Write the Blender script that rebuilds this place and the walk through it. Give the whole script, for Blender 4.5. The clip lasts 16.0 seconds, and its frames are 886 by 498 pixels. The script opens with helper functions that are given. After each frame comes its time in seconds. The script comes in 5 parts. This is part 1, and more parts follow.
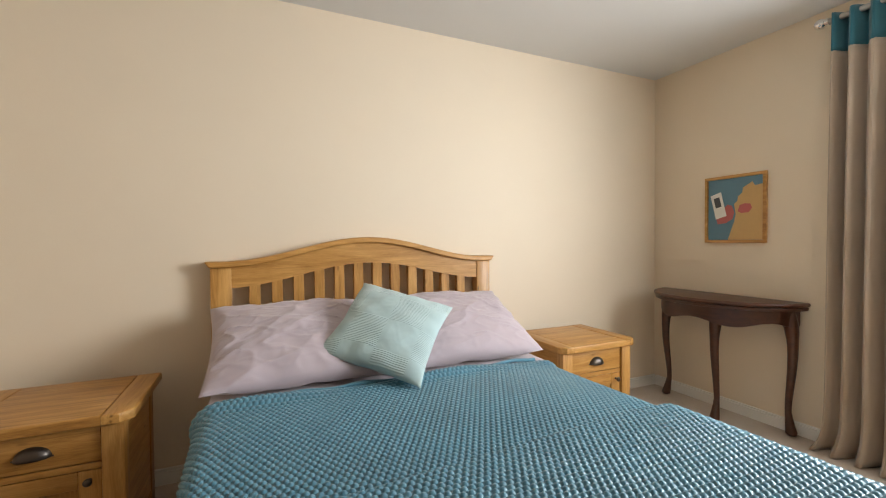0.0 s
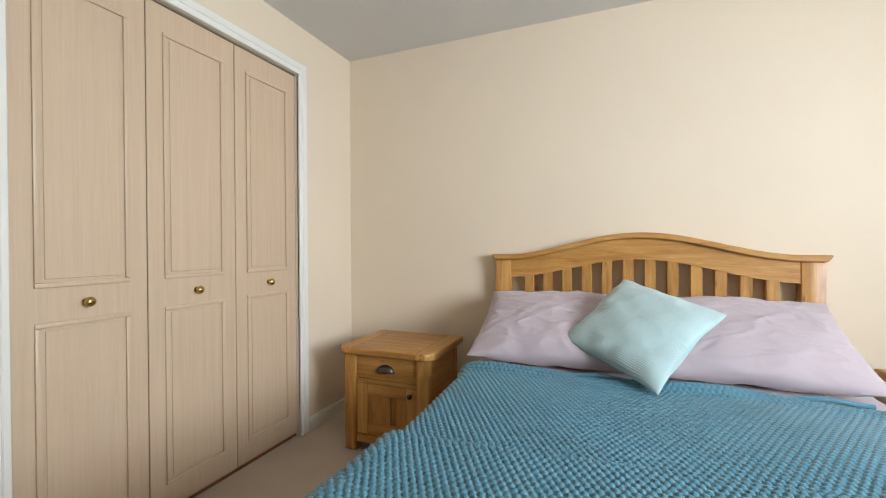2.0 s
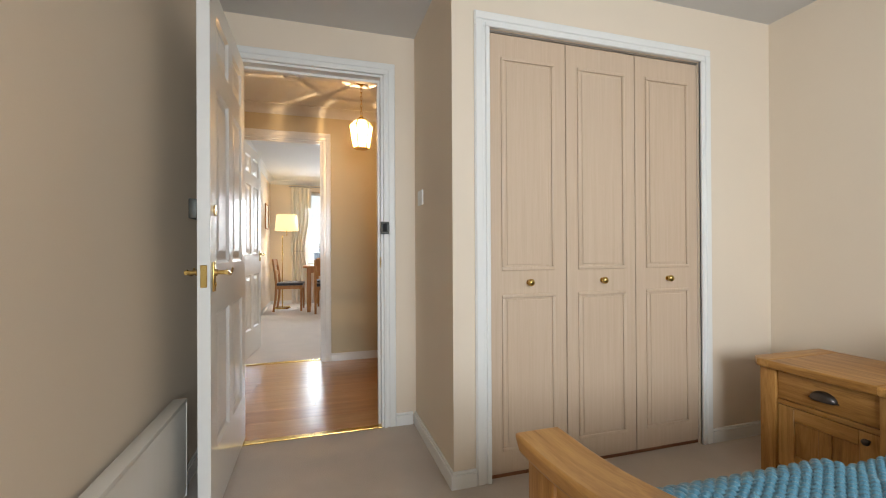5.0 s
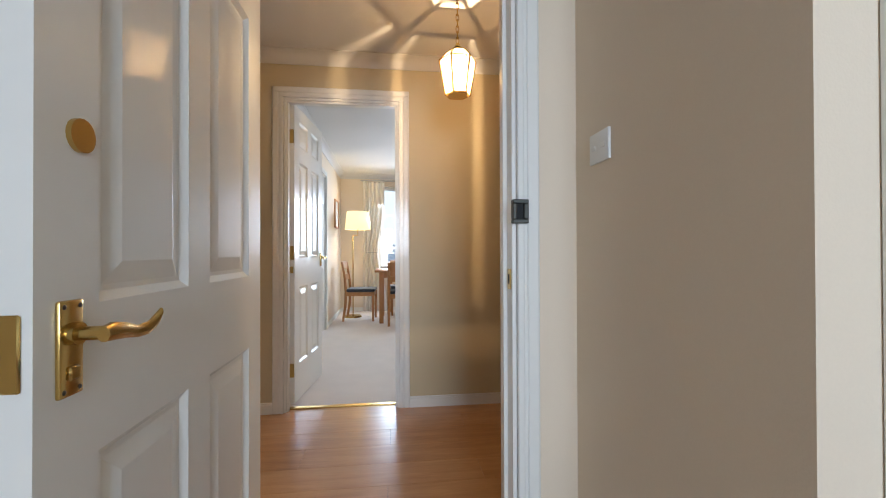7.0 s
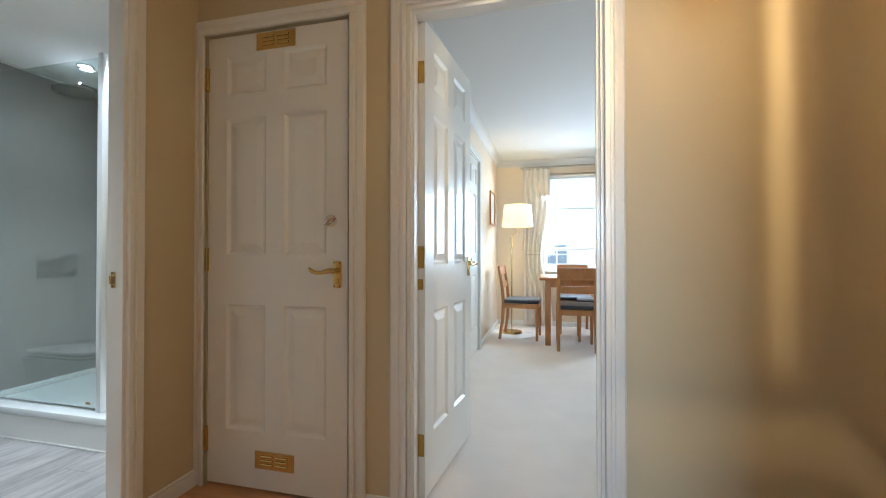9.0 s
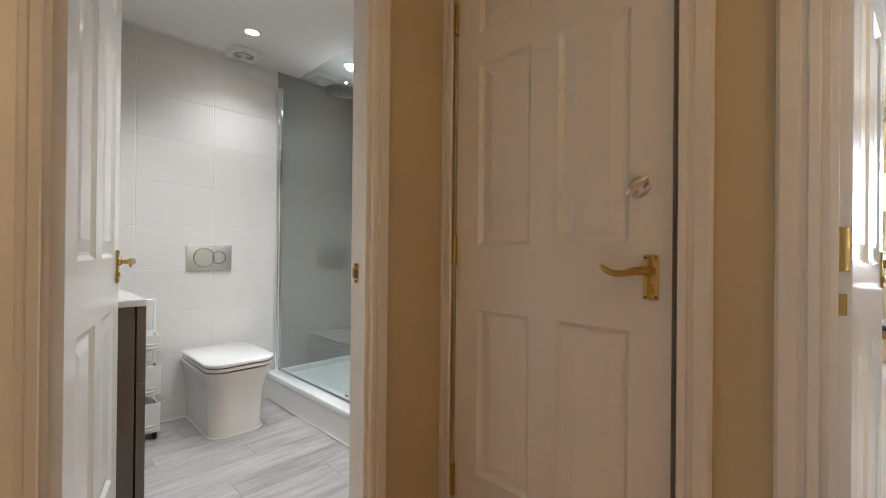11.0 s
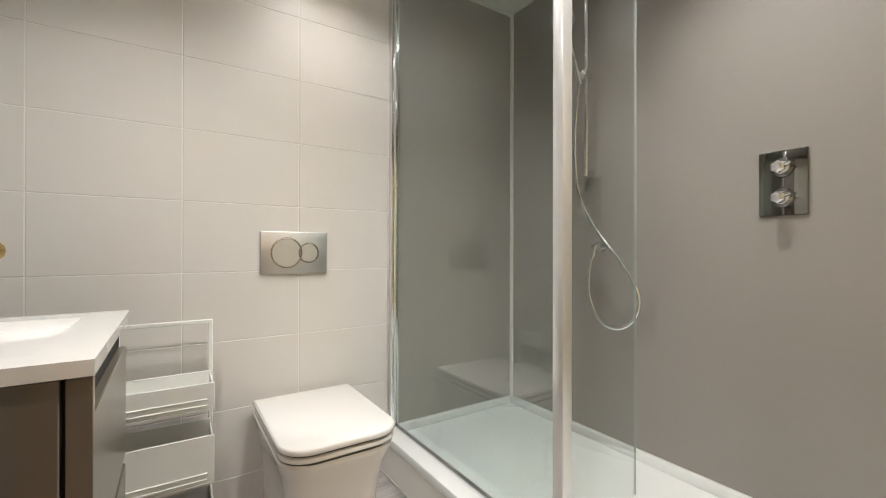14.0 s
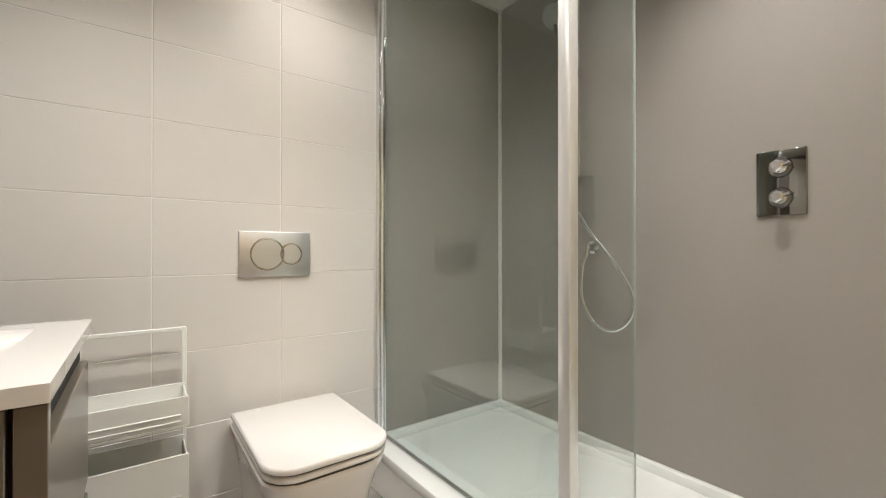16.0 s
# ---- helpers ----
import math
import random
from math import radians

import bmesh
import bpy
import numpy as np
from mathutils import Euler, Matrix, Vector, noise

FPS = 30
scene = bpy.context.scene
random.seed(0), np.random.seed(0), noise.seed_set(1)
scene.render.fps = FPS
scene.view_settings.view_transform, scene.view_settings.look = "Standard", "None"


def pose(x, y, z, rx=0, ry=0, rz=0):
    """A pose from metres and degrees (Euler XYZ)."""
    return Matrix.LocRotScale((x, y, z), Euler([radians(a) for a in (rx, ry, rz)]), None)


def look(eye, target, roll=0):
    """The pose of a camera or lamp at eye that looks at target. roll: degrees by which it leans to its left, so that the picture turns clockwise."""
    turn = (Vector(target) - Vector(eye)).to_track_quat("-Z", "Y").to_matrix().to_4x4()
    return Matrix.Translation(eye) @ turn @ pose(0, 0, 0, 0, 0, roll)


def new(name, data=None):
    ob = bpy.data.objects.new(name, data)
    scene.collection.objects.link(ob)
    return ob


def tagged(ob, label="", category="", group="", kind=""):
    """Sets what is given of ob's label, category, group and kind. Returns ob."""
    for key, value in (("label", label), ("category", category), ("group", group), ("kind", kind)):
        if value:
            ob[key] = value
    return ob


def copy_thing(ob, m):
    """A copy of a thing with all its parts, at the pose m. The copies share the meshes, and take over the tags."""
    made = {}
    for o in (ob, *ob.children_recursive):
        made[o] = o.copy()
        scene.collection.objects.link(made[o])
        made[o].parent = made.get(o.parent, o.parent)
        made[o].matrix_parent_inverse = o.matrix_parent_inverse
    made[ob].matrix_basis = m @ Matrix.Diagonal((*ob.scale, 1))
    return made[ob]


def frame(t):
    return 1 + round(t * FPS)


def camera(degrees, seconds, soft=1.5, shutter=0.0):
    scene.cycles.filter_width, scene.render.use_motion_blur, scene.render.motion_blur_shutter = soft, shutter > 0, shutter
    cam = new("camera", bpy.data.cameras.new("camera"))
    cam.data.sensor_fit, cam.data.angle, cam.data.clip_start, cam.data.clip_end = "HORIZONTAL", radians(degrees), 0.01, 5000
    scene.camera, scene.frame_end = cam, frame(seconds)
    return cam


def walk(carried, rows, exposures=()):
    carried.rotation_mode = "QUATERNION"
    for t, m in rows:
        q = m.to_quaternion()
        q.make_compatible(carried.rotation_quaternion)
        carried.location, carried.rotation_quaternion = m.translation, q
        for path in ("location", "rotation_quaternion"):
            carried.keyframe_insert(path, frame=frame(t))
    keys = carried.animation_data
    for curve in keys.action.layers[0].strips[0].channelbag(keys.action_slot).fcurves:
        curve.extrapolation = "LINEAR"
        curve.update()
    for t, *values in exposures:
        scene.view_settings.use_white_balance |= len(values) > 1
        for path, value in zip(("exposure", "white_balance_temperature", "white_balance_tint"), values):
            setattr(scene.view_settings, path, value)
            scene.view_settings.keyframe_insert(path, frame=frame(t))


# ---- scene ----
cam = camera(93.8, 16.0, 1.1)
PATH = [
    (0, (0.302, -0.04, 1.064), (1.112, 1.788, 1.025), -0.4),
    (0.5, (0.414, -0.042, 1.035), (0.869, 1.905, 1.017), -0.4),
    (1, (0.506, -0.083, 0.999), (0.57, 1.916, 1.004), -0.4),
    (1.5, (0.596, -0.127, 1.02), (0.254, 1.843, 1.007), -0.4),
    (2, (0.68, -0.162, 1.026), (-0.067, 1.693, 1.011), -0.3),
    (2.5, (0.732, -0.194, 1.023), (-0.348, 1.49, 1.014), -0.3),
    (3, (0.795, -0.195, 1.024), (-0.578, 1.259, 1.017), -0.4),
    (3.5, (0.857, -0.197, 1.004), (-0.743, 1.002, 1.012), -0.4),
    (4, (0.887, -0.214, 0.997), (-0.868, 0.746, 1.006), -0.3),
    (4.5, (0.873, -0.23, 0.997), (-0.982, 0.518, 1.002), -0.4),
    (5, (0.767, -0.253, 0.995), (-1.147, 0.327, 1.003), -0.3),
    (7.5, (-0.79, -0.255, 1.019), (-2.785, -0.115, 1.031), -0.2),
    (8, (-1.145, -0.266, 1.025), (-3.144, -0.289, 1.036), -0.2),
    (8.5, (-1.408, -0.324, 1.021), (-3.394, -0.559, 1.036), -0.2),
    (9, (-1.598, -0.396, 1.025), (-3.538, -0.884, 1.044), -0.0),
    (9.5, (-1.734, -0.471, 1.025), (-3.584, -1.232, 1.042), 0.1),
    (10, (-1.849, -0.566, 1.019), (-3.572, -1.581, 1.03), 0.3),
    (12.5, (-2.33, -1.542, 0.973), (-3.465, -3.188, 0.967), 0.4),
    (13, (-2.389, -1.738, 0.971), (-3.498, -3.403, 0.958), 0.2),
    (13.5, (-2.464, -1.881, 0.964), (-3.546, -3.563, 0.96), 0.1),
    (14, (-2.491, -2.008, 0.952), (-3.584, -3.683, 0.955), 0.1),
    (14.5, (-2.5, -2.099, 0.947), (-3.608, -3.764, 0.957), 0.1),
    (15, (-2.506, -2.139, 0.948), (-3.638, -3.789, 0.957), -0.0),
    (15.5, (-2.517, -2.136, 0.948), (-3.671, -3.769, 0.956), -0.0),
    (16, (-2.482, -2.096, 0.952), (-3.669, -3.706, 0.959), -0.0),
]
EXPOSURES = [  # seconds, stops, kelvin, tint
    (0.0, -0.12, 6850, 11), (0.5, 0.02, 6450, 9), (1.0, 0.02, 6250, 8), (2.5, 0.0, 6300, 9), (3.0, -0.04, 6350, 10), (4.0, -0.08, 6400, 10), (5.0, -0.08, 6250, 10),
    (7.5, 0.03, 5450, 7), (8.0, 0.16, 5550, 5), (8.5, 0.36, 5450, 2), (9.0, 0.24, 5150, 1), (10.0, 0.10, 5450, 4),
    (12.5, 0.42, 6250, 12), (13.0, 0.27, 6350, 12), (14.0, 0.21, 6550, 10), (15.0, 0.20, 6600, 10), (16.0, 0.25, 6700, 10),
]
walk(cam, [(t, look(eye, target, roll)) for t, eye, target, roll in PATH], EXPOSURES)

# ---- world and light ----
world = bpy.data.worlds.new("sky_world")
scene.world = world
world.use_nodes = True
wt = world.node_tree
sky = wt.nodes.new("ShaderNodeTexSky")
sky.sky_type, sky.sun_disc = "NISHITA", False
sky.sun_elevation, sky.sun_rotation = radians(46.5), radians(110)
wt.nodes["Background"].inputs[1].default_value = 0.15
wt.links.new(sky.outputs[0], wt.nodes["Background"].inputs[0])


def lamp(name, kind, m, power, colour, **more):
    data = bpy.data.lights.new(name, kind)
    data.energy, data.color = power, colour
    ob = new(name, data)
    ob.matrix_world = m
    for key, value in more.items():
        if key == "size":
            data.size = value
        elif key == "size_y":
            data.shape, data.size_y = "RECTANGLE", value
        elif key == "radius":
            data.shadow_soft_size = value
        elif key == "cone":
            data.spot_size, data.spot_blend = radians(value), 1.0
        elif key == "spread":
            data.spread = radians(value)
        elif key == "angle":
            data.angle = radians(value)
    return ob


lamp("sun", "SUN", look((8, -3, 9), (0, 0, 0)), 5.0, (1.0, 0.96, 0.9), angle=0.5)
# daylight entering at the windows
lamp("bedroom_window_light", "AREA", look((3.06, 0.08, 1.47), (1.36, 1.08, 1.17)), 80, (0.88, 0.945, 1.0), size=1.3, size_y=1.05, spread=140)
lamp("living_window_light", "AREA", look((-7.80, -0.05, 1.43), (-6.0, -0.05, 0.0)), 62, (0.86, 0.93, 1.0), size=0.8, size_y=1.25)
lamp("living_window_light", "AREA", look((-7.80, 1.16, 1.43), (-6.0, 1.0, 0.0)), 62, (0.86, 0.93, 1.0), size=0.9, size_y=1.25)
# bulbs
lamp("lantern_bulb", "POINT", pose(-2.381, 0.066, 1.855), 46, (1.0, 0.64, 0.31), radius=0.0035)
lamp("floor_lamp_bulb", "POINT", pose(-6.9, -0.76, 1.5), 6, (1.0, 0.78, 0.45), radius=0.04)
# the last two are unseen, added to brighten west wall, tiles and vanity
for sx, sy, power, cone in ((-2.985, -3.30, 24, 126), (-3.60, -3.26, 24, 86), (-2.97, -2.5, 46, 126), (-3.56, -2.5, 47, 124), (-2.34, -3.0, 42, 118)):
    lamp("downlight_bulb", "SPOT", pose(sx, sy, 2.205), power, (1.0, 0.97, 0.935), radius=0.015, cone=cone)


# ---- materials ----
def nodes_of(name):
    m = bpy.data.materials.new(name)
    m.use_nodes = True
    return m, m.node_tree, m.node_tree.nodes["Principled BSDF"]


def add(t, kind, **values):
    n = t.nodes.new(kind)
    for key, value in values.items():
        n.inputs[key].default_value = value
    return n


def coords(t, stretch=(1, 1, 1), kind="Object"):
    tc, mp = t.nodes.new("ShaderNodeTexCoord"), t.nodes.new("ShaderNodeMapping")
    mp.inputs["Scale"].default_value = stretch
    t.links.new(tc.outputs[kind], mp.inputs["Vector"])
    return mp.outputs["Vector"]


def ramp(t, source, *stops):
    n = t.nodes.new("ShaderNodeValToRGB")
    while len(n.color_ramp.elements) < len(stops):
        n.color_ramp.elements.new(0.5)
    for e, (at, c) in zip(n.color_ramp.elements, stops):
        e.position, e.color = at, (*c, 1)
    t.links.new(source, n.inputs[0])
    return n.outputs[0]


def bump(t, b, source, strength, distance=0.01):
    n = add(t, "ShaderNodeBump", Strength=strength, Distance=distance)
    t.links.new(source, n.inputs["Height"])
    t.links.new(n.outputs[0], b.inputs["Normal"])
    return n


def plain(name, colour, rough=0.5, metal=0.0, vary=0.06, big=1.7, small=60.0, relief=0.05, coat=0.0, each=0.0):
    """Paint, plastic, metal: a colour with soft large blotches, fine grain, slight relief."""
    m, t, b = nodes_of(name)
    v = coords(t)
    n1, n2 = add(t, "ShaderNodeTexNoise", Scale=big, Detail=4.0), add(t, "ShaderNodeTexNoise", Scale=small, Detail=3.0)
    t.links.new(v, n1.inputs["Vector"])
    t.links.new(v, n2.inputs["Vector"])
    mix = add(t, "ShaderNodeMath", Value=0.0)
    mix.operation = "ADD"
    t.links.new(n1.outputs[0], mix.inputs[0])
    half = t.nodes.new("ShaderNodeMath")
    half.operation = "MULTIPLY"
    half.inputs[1].default_value = 0.35
    t.links.new(n2.outputs[0], half.inputs[0])
    t.links.new(half.outputs[0], mix.inputs[1])
    source = mix.outputs[0]
    if each:
        info, more, plus = t.nodes.new("ShaderNodeObjectInfo"), t.nodes.new("ShaderNodeMath"), t.nodes.new("ShaderNodeMath")
        more.operation, plus.operation = "MULTIPLY", "ADD"
        more.inputs[1].default_value = each
        t.links.new(info.outputs["Random"], more.inputs[0])
        t.links.new(source, plus.inputs[0])
        t.links.new(more.outputs[0], plus.inputs[1])
        source = plus.outputs[0]
    low, high = [max(0, c * (1 - vary)) for c in colour], [min(1, c * (1 + vary)) for c in colour]
    t.links.new(ramp(t, source, (0.3, low), (1.05, high)), b.inputs["Base Color"])
    b.inputs["Roughness"].default_value, b.inputs["Metallic"].default_value = rough, metal
    b.inputs["Coat Weight"].default_value = coat
    b.inputs["Coat Roughness"].default_value = 0.08
    if relief:
        bump(t, b, n2.outputs[0], relief, 0.003)
    return m


def wood(name, dark, mid, light, stretch=(1, 12, 12), scale=3.0, rough=0.42, knots=True, each=0.35, coat=0.1):
    """Wood with grain along the axis of the smallest stretch."""
    m, t, b = nodes_of(name)
    v = coords(t, stretch)
    info = t.nodes.new("ShaderNodeObjectInfo")
    shift = t.nodes.new("ShaderNodeVectorMath")
    shift.operation = "MULTIPLY_ADD"
    shift.inputs[1].default_value = (7.3, 5.1, 9.7)
    t.links.new(info.outputs["Random"], shift.inputs[0])
    t.links.new(v, shift.inputs[2])
    n1 = add(t, "ShaderNodeTexNoise", Scale=scale, Detail=6.0, Roughness=0.6, Distortion=0.8)
    n2 = add(t, "ShaderNodeTexNoise", Scale=scale * 9, Detail=4.0)
    for n in (n1, n2):
        t.links.new(shift.outputs[0], n.inputs["Vector"])
    a = t.nodes.new("ShaderNodeMath")
    a.operation = "MULTIPLY_ADD"
    a.inputs[1].default_value = 0.35
    t.links.new(n2.outputs[0], a.inputs[0])
    t.links.new(n1.outputs[0], a.inputs[2])
    e = t.nodes.new("ShaderNodeMath")
    e.operation = "MULTIPLY_ADD"
    e.inputs[1].default_value = each * 0.4
    t.links.new(info.outputs["Random"], e.inputs[0])
    t.links.new(a.outputs[0], e.inputs[2])
    colour = ramp(t, e.outputs[0], (0.38, dark), (0.66, mid), (0.98, light))
    if knots:
        vo = add(t, "ShaderNodeTexVoronoi", Scale=4.3)
        v2 = coords(t, [s ** 0.5 for s in stretch])
        t.links.new(v2, vo.inputs["Vector"])
        k = ramp(t, vo.outputs["Distance"], (0.0, (1, 1, 1)), (0.105, (0, 0, 0)))
        mx = t.nodes.new("ShaderNodeMix")
        mx.data_type = "RGBA"
        mx.inputs["B"].default_value = (dark[0] * 0.45, dark[1] * 0.38, dark[2] * 0.35, 1)
        t.links.new(k, mx.inputs["Factor"])
        t.links.new(colour, mx.inputs["A"])
        colour = mx.outputs["Result"]
    t.links.new(colour, b.inputs["Base Color"])
    b.inputs["Roughness"].default_value, b.inputs["Coat Weight"].default_value = rough, coat
    b.inputs["Coat Roughness"].default_value = 0.2
    bump(t, b, a.outputs[0], 0.12, 0.002)
    return m


def cloth(name, colour, vary=0.12, weave=420.0, relief=0.25, rough=0.9, sheen=0.3):
    m, t, b = nodes_of(name)
    v = coords(t)
    n1, n2 = add(t, "ShaderNodeTexNoise", Scale=5.0, Detail=5.0), add(t, "ShaderNodeTexNoise", Scale=weave, Detail=2.0)
    for n in (n1, n2):
        t.links.new(v, n.inputs["Vector"])
    a = t.nodes.new("ShaderNodeMath")
    a.operation = "MULTIPLY_ADD"
    a.inputs[1].default_value = 0.5
    t.links.new(n2.outputs[0], a.inputs[0])
    t.links.new(n1.outputs[0], a.inputs[2])
    t.links.new(ramp(t, a.outputs[0], (0.45, [c * (1 - vary) for c in colour]), (1.0, [min(1, c * (1 + vary)) for c in colour])), b.inputs["Base Color"])
    b.inputs["Roughness"].default_value, b.inputs["Sheen Weight"].default_value = rough, sheen
    bump(t, b, n2.outputs[0], relief, 0.002)
    return m


def glass(name, tint=(0.95, 0.98, 0.97), rough=0.0, gloss=0.05, frost=0.0):
    """A thin pane: gloss by the angle over a tinted see-through body."""
    m = bpy.data.materials.new(name)
    m.use_nodes = True
    t = m.node_tree
    t.nodes.remove(t.nodes["Principled BSDF"])
    out = t.nodes["Material Output"]
    see, shine, mix = add(t, "ShaderNodeBsdfTransparent"), add(t, "ShaderNodeBsdfGlossy"), t.nodes.new("ShaderNodeMixShader")
    face = add(t, "ShaderNodeLayerWeight", Blend=0.5)
    fifth, schlick = t.nodes.new("ShaderNodeMath"), t.nodes.new("ShaderNodeMath")
    fifth.operation, schlick.operation = "POWER", "MULTIPLY_ADD"
    fifth.inputs[1].default_value = 4.0
    schlick.inputs[1].default_value, schlick.inputs[2].default_value = 0.9, gloss
    t.links.new(face.outputs["Facing"], fifth.inputs[0])
    t.links.new(fifth.outputs[0], schlick.inputs[0])
    see.inputs[0].default_value = (*tint, 1)
    shine.inputs["Roughness"].default_value = rough
    t.links.new(schlick.outputs[0], mix.inputs[0])
    body = see.outputs[0]
    if frost:
        soft, blend = add(t, "ShaderNodeBsdfTranslucent"), t.nodes.new("ShaderNodeMixShader")
        soft.inputs[0].default_value = (1.0, 0.93, 0.80, 1)
        blend.inputs[0].default_value = frost
        t.links.new(see.outputs[0], blend.inputs[1])
        t.links.new(soft.outputs[0], blend.inputs[2])
        body = blend.outputs[0]
    t.links.new(body, mix.inputs[1])
    t.links.new(shine.outputs[0], mix.inputs[2])
    t.links.new(mix.outputs[0], out.inputs[0])
    return m


def glow(name, colour, strength):
    m, t, b = nodes_of(name)
    b.inputs["Base Color"].default_value = (*colour, 1)
    b.inputs["Emission Color"].default_value = (*colour, 1)
    b.inputs["Emission Strength"].default_value = strength
    return m


CREAM = plain("cream_wall_paint", (0.745, 0.632, 0.49), 0.62, vary=0.045, big=1.1, small=240, relief=0.10)
# yellower than CREAM; also darkened to offset strong lantern light on hall walls
DIMMED_HALL_PAINT = plain("dimmed_hall_wall_paint", (0.58, 0.49, 0.315), 0.55, vary=0.03, big=1.1, small=240, relief=0.10)
CEIL = plain("white_ceiling_paint", (0.66, 0.655, 0.645), 0.8, vary=0.02, small=200, relief=0.06)
GLOSS = plain("white_gloss_paint", (0.80, 0.785, 0.74), 0.36, vary=0.02, small=35, relief=0.012, coat=0.42)
CARPET = cloth("beige_carpet", (0.46, 0.38, 0.30), 0.09, 190, 0.9)
CREAM_CARPET = cloth("cream_carpet", (0.74, 0.655, 0.59), 0.05, 190, 0.9)
LAMINATE = wood("honey_laminate", (0.38, 0.165, 0.058), (0.50, 0.24, 0.088), (0.61, 0.32, 0.135), (10, 1.0, 10), 2.2, 0.28, False, 0.5, 0.35)
OAK = wood("waxed_oak", (0.17, 0.062, 0.012), (0.385, 0.178, 0.038), (0.57, 0.305, 0.088), (1.2, 14, 14), 2.6, 0.42)
OAK_UP = wood("waxed_oak_upright", (0.17, 0.062, 0.012), (0.385, 0.178, 0.038), (0.57, 0.305, 0.088), (14, 14, 1.2), 2.6, 0.42)
OAK_SIDE = wood("waxed_oak_side", (0.17, 0.062, 0.012), (0.385, 0.178, 0.038), (0.57, 0.305, 0.088), (14, 1.2, 14), 2.6, 0.42)
BEECH = wood("limed_beech_veneer", (0.55, 0.405, 0.275), (0.59, 0.445, 0.31), (0.63, 0.485, 0.345), (30, 30, 0.9), 2.4, 0.45, False, 0.1, 0.1)
MAHOGANY = wood("dark_mahogany", (0.022, 0.006, 0.003), (0.05, 0.014, 0.006), (0.085, 0.026, 0.010), (9, 1.5, 9), 2.5, 0.34, False, 0.3, 0.12)
REDWOOD = wood("red_brown_plinth_wood", (0.16, 0.06, 0.025), (0.22, 0.085, 0.035), (0.28, 0.115, 0.05), (9, 1.5, 9), 2.5, 0.4, False, 0.3)
DINING = wood("light_dining_wood", (0.26, 0.105, 0.025), (0.36, 0.155, 0.04), (0.44, 0.21, 0.065), (6, 6, 1.2), 2.5, 0.4, False, 0.3)
BRASS = plain("polished_brass", (0.60, 0.42, 0.14), 0.24, 1.0, vary=0.12, small=40, relief=0.02)
PEWTER = plain("dark_pewter", (0.10, 0.085, 0.075), 0.36, 0.9, vary=0.2, relief=0.05)
# chrome whose colour is darkened to stand in for a dark reflection
DARKENED_CHROME = plain("chrome_darkened_as_reflection", (0.27, 0.27, 0.265), 0.05, 1.0, vary=0.03, relief=0.0)
CHROME = plain("chrome", (0.80, 0.81, 0.82), 0.07, 1.0, vary=0.03, relief=0.0)
# cast metal of the locks; also colours the toilet's shade slabs
KEEP_AND_SHADE = plain("dark_metal_and_gap_shade", (0.085, 0.085, 0.075), 0.5, 0.6, vary=0.1, relief=0.03)
ALUMINIUM = plain("satin_aluminium", (0.76, 0.76, 0.76), 0.28, 0.55, vary=0.04, relief=0.01)
STEEL = plain("satin_steel", (0.45, 0.44, 0.42), 0.35, 1.0, vary=0.1, relief=0.02)
RADIATOR = plain("radiator_enamel", (0.78, 0.76, 0.70), 0.35, vary=0.02, relief=0.01, coat=0.2)
PLASTIC = plain("white_plastic", (0.80, 0.79, 0.76), 0.4, vary=0.02, relief=0.01)
TILE = plain("satin_white_tile", (0.66, 0.64, 0.61), 0.28, vary=0.02, big=3, small=14, relief=0.02, each=0.12)
GROUT = plain("white_grout", (0.78, 0.77, 0.75), 0.8, relief=0.1)
PANEL = plain("grey_shower_panel", (0.285, 0.262, 0.246), 0.36, vary=0.05, small=60, relief=0.004)
CERAMIC = plain("white_ceramic", (0.80, 0.79, 0.77), 0.12, vary=0.01, relief=0.0, coat=0.6)
TRAY = plain("white_acrylic_tray", (0.78, 0.80, 0.79), 0.25, vary=0.02, relief=0.01, coat=0.3)
TAUPE = plain("taupe_lacquer", (0.135, 0.116, 0.092), 0.3, vary=0.04, relief=0.01, coat=0.3)
CADDY = plain("white_coated_steel", (0.76, 0.77, 0.74), 0.45, vary=0.02, relief=0.01)
VINYL = wood("grey_wood_vinyl", (0.17, 0.155, 0.15), (0.32, 0.30, 0.29), (0.47, 0.45, 0.435), (1.3, 12, 12), 2.6, 0.42, False, 0.5, 0.05)
SHOWER_GLASS = glass("shower_glass", (0.83, 0.875, 0.86), 0.0, 0.085)
RETURN_GLASS = glass("return_pane_glass", (0.93, 0.955, 0.945), 0.0, 0.05)
GLASS_EDGE = plain("polished_glass_edge", (0.36, 0.41, 0.39), 0.25, vary=0.04, relief=0.0)
WINDOW_GLASS = glass("window_glass")
LANTERN_GLASS = glass("lantern_glass", (0.66, 0.62, 0.55), 0.05, 0.05, 0.30)
BEVEL_GLASS = glass("bevelled_lantern_glass", (0.62, 0.57, 0.50), 0.1, 0.05, 0.45)
BLIND = glass("blind_fabric", (0.99, 0.99, 0.99), 0.6, 0.0, 0.0)
QUILT = cloth("teal_quilt_cotton", (0.075, 0.205, 0.275), 0.16, 260, 0.4, 0.31, 0.15)
LILAC = cloth("lilac_cotton", (0.455, 0.38, 0.412), 0.06, 500, 0.15)
# pressed creases in the pillow cotton
lt = LILAC.node_tree
fold = add(lt, "ShaderNodeTexNoise", Scale=3.2, Detail=3.0, Roughness=0.45, Distortion=1.4)
fold.noise_type = "RIDGED_MULTIFRACTAL"
lt.links.new(coords(lt, (1.0, 1.9, 1.0)), fold.inputs["Vector"])
